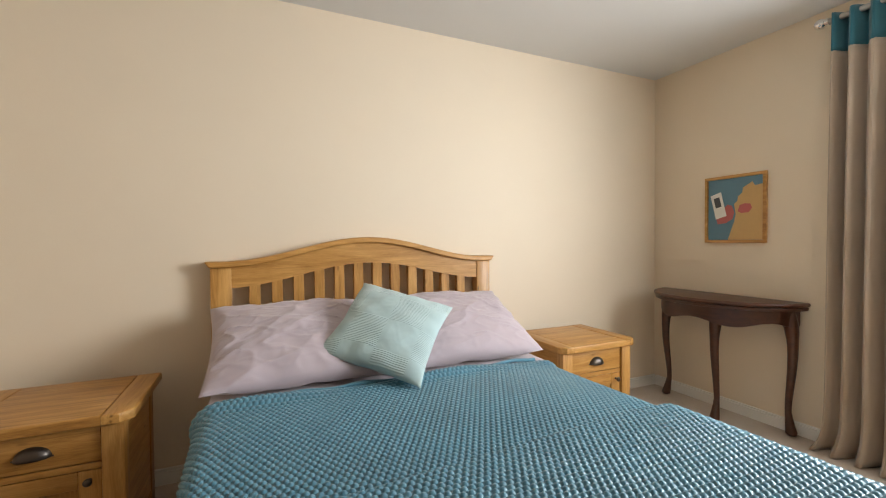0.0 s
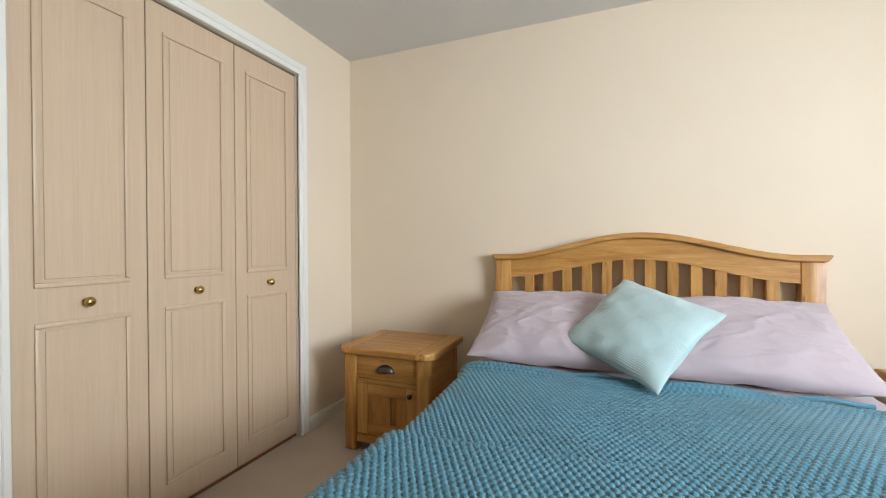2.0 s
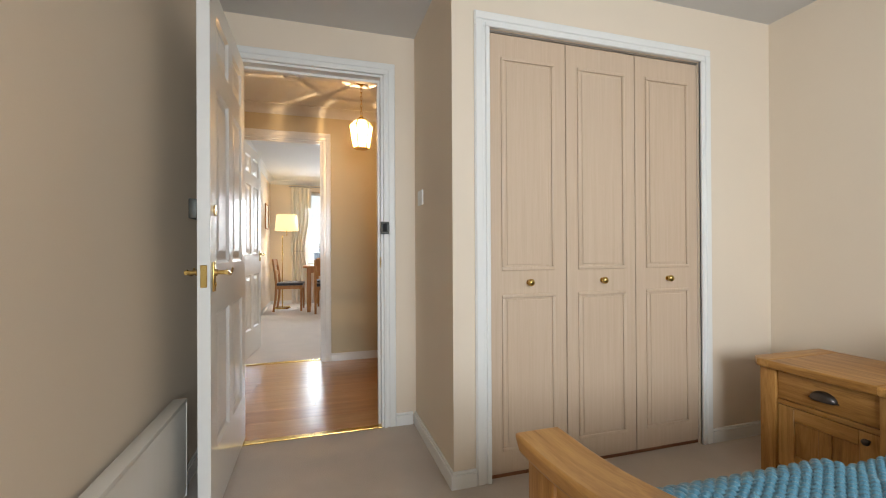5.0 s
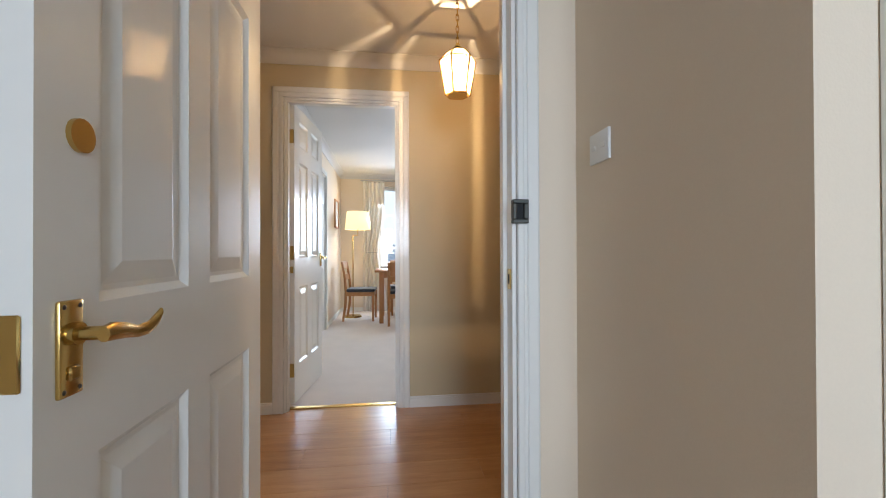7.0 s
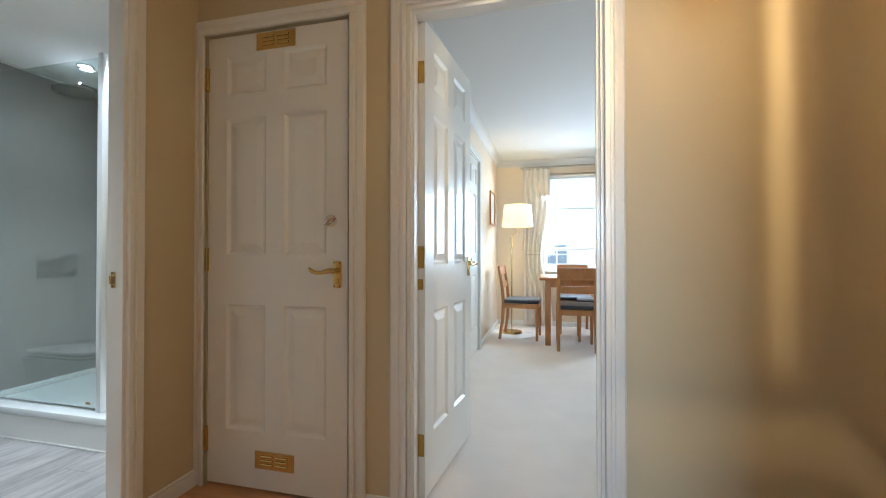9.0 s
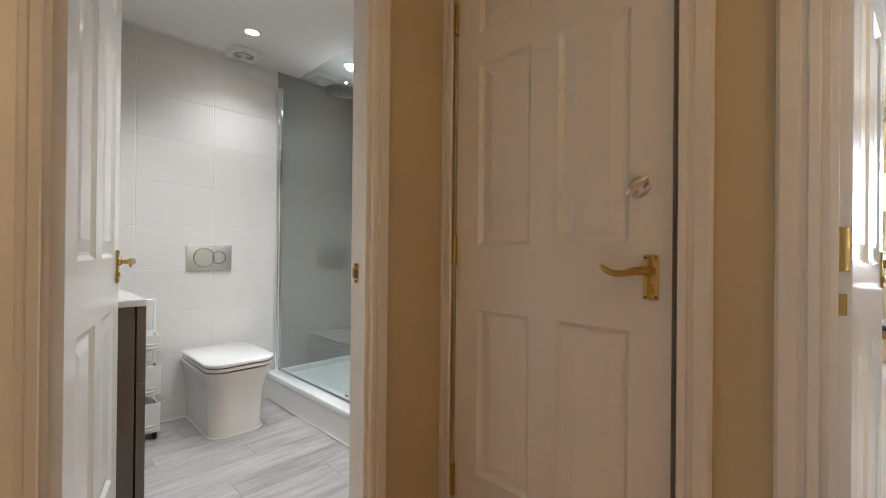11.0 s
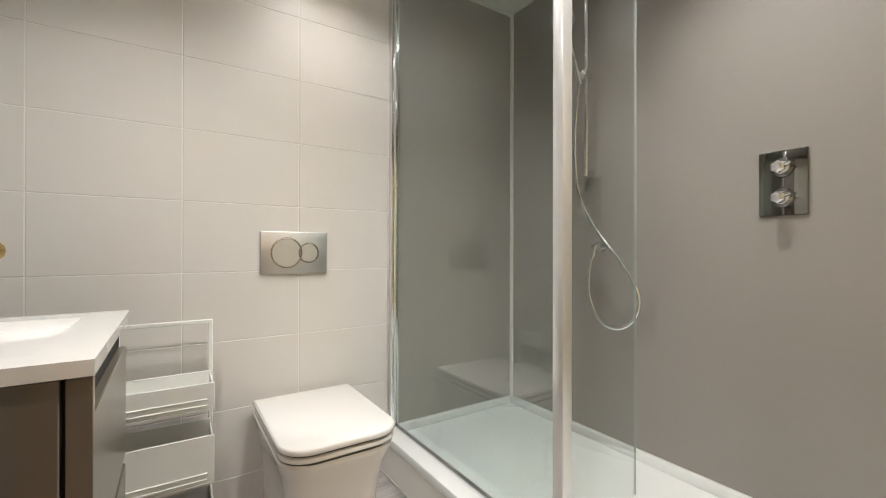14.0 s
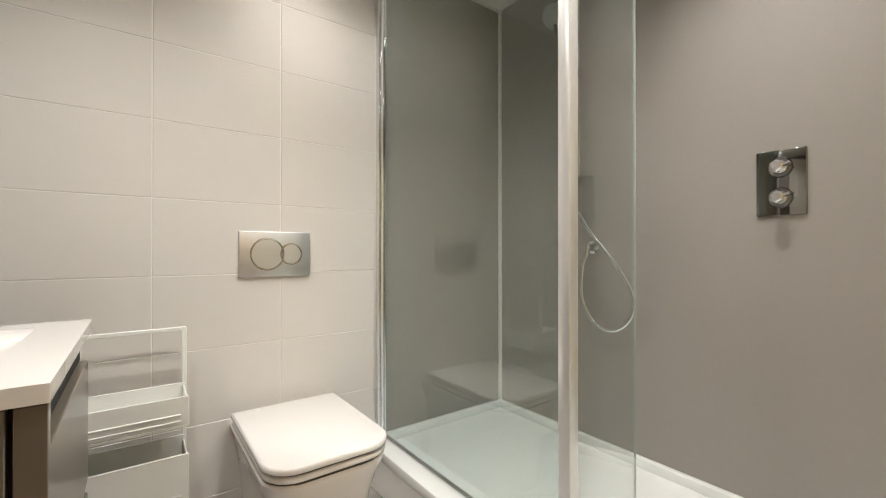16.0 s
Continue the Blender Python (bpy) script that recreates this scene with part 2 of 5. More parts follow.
bump(lt, lt.nodes["Principled BSDF"], fold.outputs[0], 0.13, 0.012)
AQUA = cloth("aqua_cotton", (0.40, 0.525, 0.53), 0.08, 400, 0.2)
# ribbed squares on the cushion
rt = AQUA.node_tree
ribs, square = add(rt, "ShaderNodeTexWave", Scale=44.0), add(rt, "ShaderNodeTexChecker", Scale=7.3)
ribs.bands_direction = "X"
rv = coords(rt)
rt.links.new(rv, ribs.inputs["Vector"])
rt.links.new(rv, square.inputs["Vector"])
both = rt.nodes.new("ShaderNodeMath")
both.operation = "MULTIPLY"
rt.links.new(ribs.outputs[1], both.inputs[0])
rt.links.new(square.outputs[1], both.inputs[1])
bump(rt, rt.nodes["Principled BSDF"], both.outputs[0], 0.5, 0.003)
SHEET = cloth("white_sheet", (0.70, 0.66, 0.66), 0.04, 400, 0.15)
BEIGE_CURTAIN = cloth("beige_curtain_linen", (0.42, 0.33, 0.25), 0.08, 350, 0.3)
TEAL_CURTAIN = cloth("teal_curtain_band", (0.02, 0.13, 0.17), 0.12, 350, 0.3)
CREAM_CURTAIN = cloth("cream_curtain", (0.74, 0.68, 0.60), 0.06, 350, 0.3)
SEAT = cloth("navy_seat_fabric", (0.02, 0.022, 0.032), 0.2, 350, 0.3, 0.6)
SHADE = glow("lit_fabric_shade", (1.0, 0.80, 0.42), 0.9)
BULB = glow("lit_bulb", (1.0, 0.72, 0.36), 30.0)
LED = glow("lit_led", (1.0, 0.97, 0.93), 25.0)
# flat near-black; besides castors it stands in for shade in holes and recesses
DARK = plain("dark_void", (0.02, 0.02, 0.02), 0.8, relief=0.0)


# ---- geometry helpers ----
def box(bm, x0, x1, y0, y1, z0, z1, bevel=0.0, seg=2):
    m = Matrix.LocRotScale(((x0 + x1) / 2, (y0 + y1) / 2, (z0 + z1) / 2), None, (abs(x1 - x0), abs(y1 - y0), abs(z1 - z0)))
    vs = bmesh.ops.create_cube(bm, size=1.0, matrix=m)["verts"]
    if bevel:
        es = list({e for v in vs for e in v.link_edges})
        bmesh.ops.bevel(bm, geom=es, offset=bevel, segments=seg, profile=0.5, affect="EDGES")
    return bm


def rod(bm, a, b, r, r2=None, seg=16):
    a, b = Vector(a), Vector(b)
    d = b - a
    m = Matrix.Translation((a + b) / 2) @ d.to_track_quat("Z", "Y").to_matrix().to_4x4()
    bmesh.ops.create_cone(bm, cap_ends=True, segments=seg, radius1=r, radius2=r if r2 is None else r2, depth=d.length, matrix=m)
    return bm


def ball(bm, c, r, scale=(1, 1, 1), seg=16):
    bmesh.ops.create_uvsphere(bm, u_segments=seg, v_segments=seg // 2, radius=r, matrix=Matrix.LocRotScale(c, None, scale))
    return bm


def tube(bm, points, r, seg=8):
    """A round tube along points; r a number or one for each point."""
    pts = [Vector(p) for p in points]
    rs = r if isinstance(r, (list, tuple)) else [r] * len(pts)
    rings, up = [], Vector((0.13, 0.31, 0.94))
    for i, p in enumerate(pts):
        d = (pts[min(i + 1, len(pts) - 1)] - pts[max(i - 1, 0)]).normalized()
        side = d.cross(up)
        if side.length < 0.05:
            side = d.cross(Vector((1, 0, 0)))
        side.normalize()
        up = side.cross(d).normalized()
        rings.append([bm.verts.new(p + rs[i] * (math.cos(a) * side + math.sin(a) * up)) for a in (2 * math.pi * k / seg for k in range(seg))])
    for r0, r1 in zip(rings, rings[1:]):
        for k in range(seg):
            bm.faces.new((r0[k], r0[(k + 1) % seg], r1[(k + 1) % seg], r1[k]))
    bm.faces.new(list(reversed(rings[0])))
    bm.faces.new(rings[-1])
    return bm


def slab(bm, outline, z0, z1, bevel=0.0):
    """An upright prism over an outline of (x, y)."""
    vs = [bm.verts.new((x, y, z0)) for x, y in outline]
    f = bm.faces.new(vs)
    up = bmesh.ops.extrude_face_region(bm, geom=[f])["geom"]
    bmesh.ops.translate(bm, verts=[g for g in up if isinstance(g, bmesh.types.BMVert)], vec=(0, 0, z1 - z0))
    bmesh.ops.recalc_face_normals(bm, faces=bm.faces[:])
    if bevel:
        es = [e for e in bm.edges if len(e.link_faces) == 2 and abs(e.verts[0].co.z - e.verts[1].co.z) < 1e-6]
        bmesh.ops.bevel(bm, geom=es, offset=bevel, segments=3, profile=0.5, affect="EDGES")
    return bm


def loft(bm, rings):
    """Closed rings of equal length, capped at both ends."""
    rows = [[bm.verts.new(p) for p in ring] for ring in rings]
    n = len(rows[0])
    for a, b in zip(rows, rows[1:]):
        for k in range(n):
            bm.faces.new((a[k], a[(k + 1) % n], b[(k + 1) % n], b[k]))
    bm.faces.new(list(reversed(rows[0])))
    bm.faces.new(rows[-1])
    bmesh.ops.recalc_face_normals(bm, faces=bm.faces[:])
    return bm


def mesh_of(name, bm, material, smooth=False):
    data = bpy.data.meshes.new(name)
    bmesh.ops.recalc_face_normals(bm, faces=bm.faces[:])
    bm.to_mesh(data)
    bm.free()
    data.materials.append(material)
    if smooth:
        data.shade_smooth()
        data.set_sharp_from_angle(angle=radians(38))
    return data


def part(name, bm, material, parent=None, label="", smooth=True):
    ob = new(name, mesh_of(name, bm, material, smooth))
    if parent is not None:
        ob.parent = parent
    if label:
        tagged(ob, label)
    return ob


def thing(name, label, category, m=None, group="", kind=""):
    ob = new(name)
    if m is not None:
        ob.matrix_basis = m
    return tagged(ob, label, category, group, kind)


def B():
    return bmesh.new()


def setting(name, bm, material, label="", smooth=False):
    return tagged(part(name, bm, material, None, label, smooth), label, "", "", "structure")


# ---- structure ----
BZ, HZ, LZ, TZ = 2.225, 2.275, 2.33, 2.22   # ceilings: bedroom, hall, living room, bathroom
WARD_X, WARD_Y0, WARD_Y1, WARD_Z = -0.885, 0.456, 1.622, 1.953
EAST, NORTH, SOUTH = 2.965, 2.12, -0.80
RECESS_Y, DOOR_X = 0.29, -1.58
BD_Y0, BD_Y1 = -0.676, 0.105     # bedroom door opening
HALL_W, HALL_E = -3.13, -1.68
LD_Y0, LD_Y1 = -0.925, -0.203    # living room door opening
CD_Y0, CD_Y1 = -1.869, -1.165    # cupboard door opening
BATH_N, BATH_S, BATH_W, BATH_E = -1.985, -3.685, -4.03, -1.93
TD_X0, TD_X1 = -2.804, -2.10    # bathroom door opening
LIV_W, LIV_S, LIV_N = -7.6, -1.1, 3.2
DOOR_H = 1.99

bm = box(B(), DOOR_X - 0.005, EAST + 0.3, SOUTH, NORTH, -0.08, 0.0)
tagged(setting("floor", bm, CARPET, "beige fitted carpet on the bedroom floor"), kind="structure")
bm = box(B(), LIV_W - 0.3, HALL_W - 0.06, LIV_S - 0.1, LIV_N, -0.08, 0.004)
setting("floor", bm, CREAM_CARPET, "cream fitted carpet on the living room floor")
hall_floor = setting("floor", box(B(), HALL_W - 0.06, DOOR_X - 0.005, -1.96, 2.0, -0.08, -0.006), DARK, "honey brown laminate floor in the hall")
bath_floor = setting("floor", box(B(), BATH_W, BATH_E, BATH_S, -1.96, -0.08, -0.006), DARK, "grey wood-effect vinyl plank floor in the bathroom")

bm = box(B(), DOOR_X - 0.1, EAST + 0.3, SOUTH - 0.1, NORTH + 0.1, BZ, BZ + 0.1)
setting("ceiling", bm, CEIL, "matt white bedroom ceiling")
bm = box(B(), HALL_W - 0.05, HALL_E + 0.05, -1.915, 2.0, HZ, HZ + 0.1)
setting("ceiling", bm, CEIL, "matt white hall ceiling")
bm = box(B(), LIV_W - 0.3, HALL_W - 0.05, LIV_S - 0.1, LIV_N + 0.1, LZ, LZ + 0.1)
setting("ceiling", bm, CEIL, "matt white living room ceiling")
bm = box(B(), BATH_W - 0.1, BATH_E + 0.1, BATH_S - 0.1, -1.96, TZ, TZ + 0.1)
setting("ceiling", bm, PLASTIC, "smooth white bathroom ceiling")

TOP = 2.45
bm = box(B(), -1.8, EAST + 0.3, NORTH, NORTH + 0.1, 0, TOP)
setting("wall_north", bm, CREAM, "cream painted bedroom wall behind the bed")
# the east wall with the bedroom window
WIN_Y0, WIN_Y1, WIN_Z0, WIN_Z1 = -0.62, 0.86, 0.85, 2.08
bm = box(B(), EAST, EAST + 0.3, WIN_Y1, NORTH, 0, TOP)
box(bm, EAST, EAST + 0.3, SOUTH - 0.1, WIN_Y0, 0, TOP)
box(bm, EAST, EAST + 0.3, WIN_Y0, WIN_Y1, 0, WIN_Z0)
box(bm, EAST, EAST + 0.3, WIN_Y0, WIN_Y1, WIN_Z1, TOP)
setting("wall_east", bm, CREAM, "cream painted bedroom wall with the window")
bm = box(B(), HALL_E, EAST + 0.3, SOUTH - 0.1, SOUTH, 0, TOP)
setting("wall_south", bm, CREAM, "cream painted bedroom wall beside the door")
# wardrobe wall, its return and the closet behind it
bm = box(B(), WARD_X - 0.09, WARD_X, RECESS_Y, WARD_Y0, 0, TOP)
box(bm, WARD_X - 0.09, WARD_X, WARD_Y1, NORTH, 0, TOP)
box(bm, WARD_X - 0.09, WARD_X, WARD_Y0, WARD_Y1, WARD_Z, TOP)
box(bm, HALL_E, WARD_X - 0.09, RECESS_Y, RECESS_Y + 0.09, 0, TOP)
setting("wall_wardrobe", bm, CREAM, "cream painted wall round the built-in wardrobe")
# bedroom door wall, hall side too
bm = box(B(), HALL_E, DOOR_X, BD_Y1, 2.0, 0, TOP)
box(bm, HALL_E, DOOR_X, -1.915, BD_Y0, 0, TOP)
box(bm, HALL_E, DOOR_X, BD_Y0, BD_Y1, DOOR_H, TOP)
setting("wall_hall_east", bm, CREAM, "cream painted wall between the hall and the bedroom")
# hall west wall
bm = box(B(), HALL_W - 0.1, HALL_W, LD_Y1, 2.0, 0, TOP)
box(bm, HALL_W - 0.1, HALL_W, CD_Y1, LD_Y0, 0, TOP)
box(bm, HALL_W - 0.1, HALL_W, -1.915, CD_Y0, 0, TOP)
box(bm, HALL_W - 0.1, HALL_W, LD_Y0, LD_Y1, DOOR_H, TOP)
box(bm, HALL_W - 0.1, HALL_W, CD_Y0, CD_Y1, DOOR_H + 0.005, TOP)
setting("wall_hall_west", bm, DIMMED_HALL_PAINT, "cream painted hall wall with two doorways")
bm = box(B(), HALL_W - 0.75, HALL_W - 0.7, CD_Y0 - 0.05, LIV_S - 0.1, 0, TOP)
setting("wall_cupboard", bm, CREAM, "plain wall at the back of the hall cupboard")
setting("wall_hall_north", box(B(), HALL_W - 0.1, HALL_E, 2.0, 2.1, 0, TOP), DIMMED_HALL_PAINT, "cream painted end wall of the hall")
# bathroom walls
bm = box(B(), BATH_W - 0.1, TD_X0, -1.985, -1.915, 0, TOP)
box(bm, TD_X1, DOOR_X, -1.985, -1.915, 0, TOP)
box(bm, TD_X0, TD_X1, -1.985, -1.915, DOOR_H, TOP)
setting("wall_bath_north", bm, DIMMED_HALL_PAINT, "cream painted wall with the bathroom doorway")
bath_south = setting("wall_bath_south", box(B(), -3.30, BATH_E, BATH_S - 0.11, BATH_S - 0.0015, 0, TOP), GROUT, "white tiled bathroom wall")
# unseen wall, kept grey so the chrome reflects darker and less light bounces
setting("wall_bath_east", box(B(), BATH_E, BATH_E + 0.1, BATH_S - 0.1, BATH_N, 0, TOP), PANEL, "unseen bathroom wall, made grey to darken chrome reflections")
# shower panels
bm = box(B(), BATH_W - 0.1, BATH_W, BATH_S - 0.1, BATH_N, 0, TOP)
setting("wall_bath_west", bm, PANEL, "matt grey shower wall panel with the controls")
bm = box(B(), BATH_W, -3.30, BATH_S - 0.11, BATH_S, 0, TOP)
setting("wall_shower_end", bm, PANEL, "matt grey shower end panel")
setting("trim", box(B(), -3.304, -3.297, BATH_S, BATH_S + 0.004, 0.1, TZ), CHROME, "slim metal edge strip of the shower panel")
setting("trim", box(B(), BATH_W, BATH_W + 0.016, BATH_S, BATH_S + 0.016, 0.14, TZ, 0.004), PLASTIC, "slim white corner strip between the shower panels")
setting("trim", box(B(), -3.250, -3.243, BATH_S, BATH_N, 0, 0.007, 0.002, 1), PLASTIC, "thin white sealant line along the shower upstand")
setting("trim", box(B(), -3.243, BATH_E, BATH_S, BATH_S + 0.006, 0, 0.006), PLASTIC, "thin white sealant line at the tiled wall foot")
setting("trim", box(B(), BATH_W, BATH_E, BATH_S, BATH_S + 0.006, TZ - 0.012, TZ), PLASTIC, "thin white sealant line under the bathroom ceiling")
# living room walls
W1, W2 = (-0.45, 0.36), (0.73, 1.6)
LW0, LW1 = 0.78, 2.14
bm = box(B(), LIV_W - 0.25, LIV_W, LIV_S, W1[0], 0, TOP)
box(bm, LIV_W - 0.25, LIV_W, W1[1], W2[0], 0, TOP)
box(bm, LIV_W - 0.25, LIV_W, W2[1], LIV_N, 0, TOP)
for w in (W1, W2):
    box(bm, LIV_W - 0.25, LIV_W, w[0], w[1], 0, LW0)
    box(bm, LIV_W - 0.25, LIV_W, w[0], w[1], LW1, TOP)
setting("wall_living_west", bm, CREAM, "cream painted living room wall with two windows")
bm = box(B(), LIV_W, -5.95, LIV_S - 0.1, LIV_S, 0, TOP)
box(bm, -5.25, HALL_W - 0.1, LIV_S - 0.1, LIV_S, 0, TOP)
box(bm, -5.95, -5.25, LIV_S - 0.1, LIV_S, DOOR_H, TOP)
setting("wall_living_south", bm, CREAM, "cream painted living room wall with a white door")
setting("wall_living_north", box(B(), LIV_W, HALL_W - 0.1, LIV_N, LIV_N + 0.1, 0, TOP), CREAM, "plain cream living room wall")
bm = box(B(), HALL_W - 0.15, HALL_W - 0.1, 2.0, LIV_N, 0, TOP)
setting("wall_living_east", bm, CREAM, "plain cream living room wall beside the hall")


# coving: a concave quarter between wall and ceiling
def coving(a, b, inward, z, r=0.075):
    a, b, n = Vector((*a, z)), Vector((*b, z)), Vector((*inward, 0))
    prof = [(0, 0), (0, -r), (0.008, -r)] + [(r - (r - 0.008) * math.cos(k * math.pi / 12), -r + (r - 0.008) * math.sin(k * math.pi / 12)) for k in range(1, 6)] + [(r, -0.008), (r, 0)]
    rings = [[p + u * n + Vector((0, 0, w)) for u, w in prof] for p in (a, b)]
    return setting("trim", loft(B(), rings), CEIL, "white plaster coving along the ceiling", True)


coving((HALL_W, -1.915), (HALL_W, 2.0), (1, 0), HZ)
coving((HALL_E, -1.915), (HALL_E, 2.0), (-1, 0), HZ)
coving((HALL_W + 0.075, -1.915), (HALL_E - 0.075, -1.915), (0, 1), HZ)
coving((LIV_W, LIV_S), (LIV_W, LIV_N), (1, 0), LZ)
coving((LIV_W + 0.075, LIV_S), (HALL_W - 0.1, LIV_S), (0, 1), LZ)


def baseboard(x0, y0, x1, y1, nx, ny, h=0.07, d=0.015):
    """A skirting board along a wall line, its face towards (nx, ny)."""
    bm = B()
    box(bm, min(x0, x1, x0 + nx * d, x1 + nx * d), max(x0, x1, x0 + nx * d, x1 + nx * d), min(y0, y1, y0 + ny * d, y1 + ny * d), max(y0, y1, y0 + ny * d, y1 + ny * d), 0, h - 0.012)
    e = d * 0.6
    box(bm, min(x0, x1, x0 + nx * e, x1 + nx * e), max(x0, x1, x0 + nx * e, x1 + nx * e), min(y0, y1, y0 + ny * e, y1 + ny * e), max(y0, y1, y0 + ny * e, y1 + ny * e), h - 0.012, h, 0.002, 1)
    return setting("baseboard", bm, GLOSS, "white gloss skirting board")


AW = 0.068
baseboard(WARD_X + 0.002, NORTH, EAST, NORTH, 0, -1)
baseboard(EAST, SOUTH, EAST, NORTH - 0.02, -1, 0)
baseboard(WARD_X, WARD_Y1 + AW, WARD_X, NORTH - 0.02, 1, 0)
baseboard(WARD_X, RECESS_Y + 0.0, WARD_X, WARD_Y0 - AW, 1, 0)
baseboard(DOOR_X, RECESS_Y, WARD_X + 0.015, RECESS_Y, 0, -1)
baseboard(DOOR_X, BD_Y1 + AW, DOOR_X, RECESS_Y - 0.02, 1, 0)
baseboard(DOOR_X + 0.1, SOUTH, EAST, SOUTH, 0, 1)
baseboard(HALL_W, LD_Y1 + AW, HALL_W, 2.0, 1, 0)
baseboard(HALL_W, CD_Y1 + AW, HALL_W, LD_Y0 - AW, 1, 0)
baseboard(HALL_W + 0.002, -1.915, TD_X0 - AW, -1.915, 0, 1)
baseboard(LIV_W, LIV_S, LIV_W, LIV_N, 1, 0)
baseboard(LIV_W + 0.02, LIV_S, -6.03, LIV_S, 0, 1)


def architrave(axis, at, out, a0, a1, top, lining, width=AW):
    """A moulded door surround on the wall face at, plus the lining through the opening. axis: along which the opening runs."""
    bm = B()

    def put(u0, u1, z0, z1, d0, d1, r=0.003):
        p, q = sorted((at + out * d0, at + out * d1))
        if axis == "y":
            box(bm, p, q, u0, u1, z0, z1, r, 1)
        else:
            box(bm, u0, u1, p, q, z0, z1, r, 1)

    for d, w0, w1 in ((0.012, 0.0, width), (0.020, 0.0, 0.020), (0.017, 0.030, width - 0.004)):
        put(a0 - w1, a0 - w0, 0, top + w0, 0, d)
        put(a1 + w0, a1 + w1, 0, top + w0, 0, d)
        put(a0 - w1, a1 + w1, top + w0 + 0.0005, top + w1, 0, d - 0.0005)
    setting("trim", bm, GLOSS, "white gloss moulded door architrave")
    if lining:
        bm = B()
        put(a0 - 0.001, a0 + 0.012, 0, top, 0.002, -lining - 0.002, 0)
        put(a1 - 0.012, a1 + 0.001, 0, top, 0.002, -lining - 0.002, 0)
        put(a0, a1, top - 0.012, top + 0.001, 0.0022, -lining - 0.0022, 0)
        setting("trim", bm, GLOSS, "white gloss door lining")


architrave("y", WARD_X, 1, WARD_Y0, WARD_Y1, WARD_Z, 0)
architrave("y", DOOR_X, 1, BD_Y0, BD_Y1, DOOR_H, 0.1)
architrave("y", HALL_E, -1, BD_Y0, BD_Y1, DOOR_H, 0)
architrave("y", HALL_W, 1, LD_Y0, LD_Y1, DOOR_H, 0.1)
architrave("y", HALL_W, 1, CD_Y0, CD_Y1, DOOR_H, 0)
architrave("x", -1.915, 1, TD_X0, TD_X1, DOOR_H, 0.07)
architrave("x", LIV_S, 1, -5.95, -5.25, DOOR_H, 0.1)
for sx, a0, a1 in ((DOOR_X - 0.005, BD_Y0, BD_Y1), (HALL_W - 0.07, LD_Y0, LD_Y1)):
    bm = box(B(), sx - 0.02, sx + 0.02, a0 + 0.013, a1 - 0.013, -0.004, 0.008, 0.003)
    setting("trim", bm, BRASS, "brass threshold strip in the doorway")
for a0, a1, at, out, axis in ((BD_Y0, BD_Y1, DOOR_X - 0.05, -1, "y"), (LD_Y0, LD_Y1, HALL_W - 0.05, 1, "y")):
    bm = B()
    for u0, u1, z0, z1 in ((a0 + 0.011, a0 + 0.024, 0, DOOR_H - 0.012), (a1 - 0.024, a1 - 0.011, 0, DOOR_H - 0.012), (a0 + 0.024, a1 - 0.024, DOOR_H - 0.025, DOOR_H - 0.011)):
        box(bm, min(at, at + out * 0.035), max(at, at + out * 0.035), u0, u1, z0, z1)
    setting("trim", bm, GLOSS, "white gloss door stop")


# ---- doors ----
def panel_door(name, label, m, width, lever_z=0.945, lever_sides=(-1, 1), height=1.975, thick=0.042, rail=(0.795, 1.01)):
    """A six-panel door; local x runs from the hinge, y through it, z up."""
    door = thing(name, label, "door", m)
    tagged(door, kind="structure")
    h = thick / 2
    xs = (0.098, width / 2 - 0.045, width / 2 + 0.045, width - 0.098)
    zs = ((0.25, rail[0]), (rail[1], 1.61), (1.715, 1.885))
    bm = B()
    for x0, x1 in ((0.001, xs[0]), (xs[1], xs[2]), (xs[3], width - 0.001)):
        box(bm, x0, x1, -h, h, 0.008, height)
    for x0, x1 in ((xs[0], xs[1]), (xs[2], xs[3])):
        for z0, z1 in ((0.008, zs[0][0]), (zs[0][1], zs[1][0]), (zs[1][1], zs[2][0]), (zs[2][1], height)):
            box(bm, x0, x1, -h, h, z0, z1)
    bmesh.ops.remove_doubles(bm, verts=bm.verts[:], dist=0.0002)
    leaf = part("leaf", bm, GLOSS, door)
    for x0, x1 in ((xs[0], xs[1]), (xs[2], xs[3])):
        for z0, z1 in zs:
            bm = B()
            for s in (-1, 1):
                rows = []
                for inset, y in ((0, 0.001), (0, h - 0.0005), (0.012, h - 0.010), (0.020, h - 0.010), (0.050, h - 0.003)):
                    rows.append([(x0 + inset, s * y, z0 + inset), (x1 - inset, s * y, z0 + inset), (x1 - inset, s * y, z1 - inset), (x0 + inset, s * y, z1 - inset)])
                loft(bm, rows)
            part("panel", bm, GLOSS, leaf, smooth=False)
    for s in lever_sides:
        handle(leaf, width - 0.055, s * h, s, lever_z)
    return door, leaf


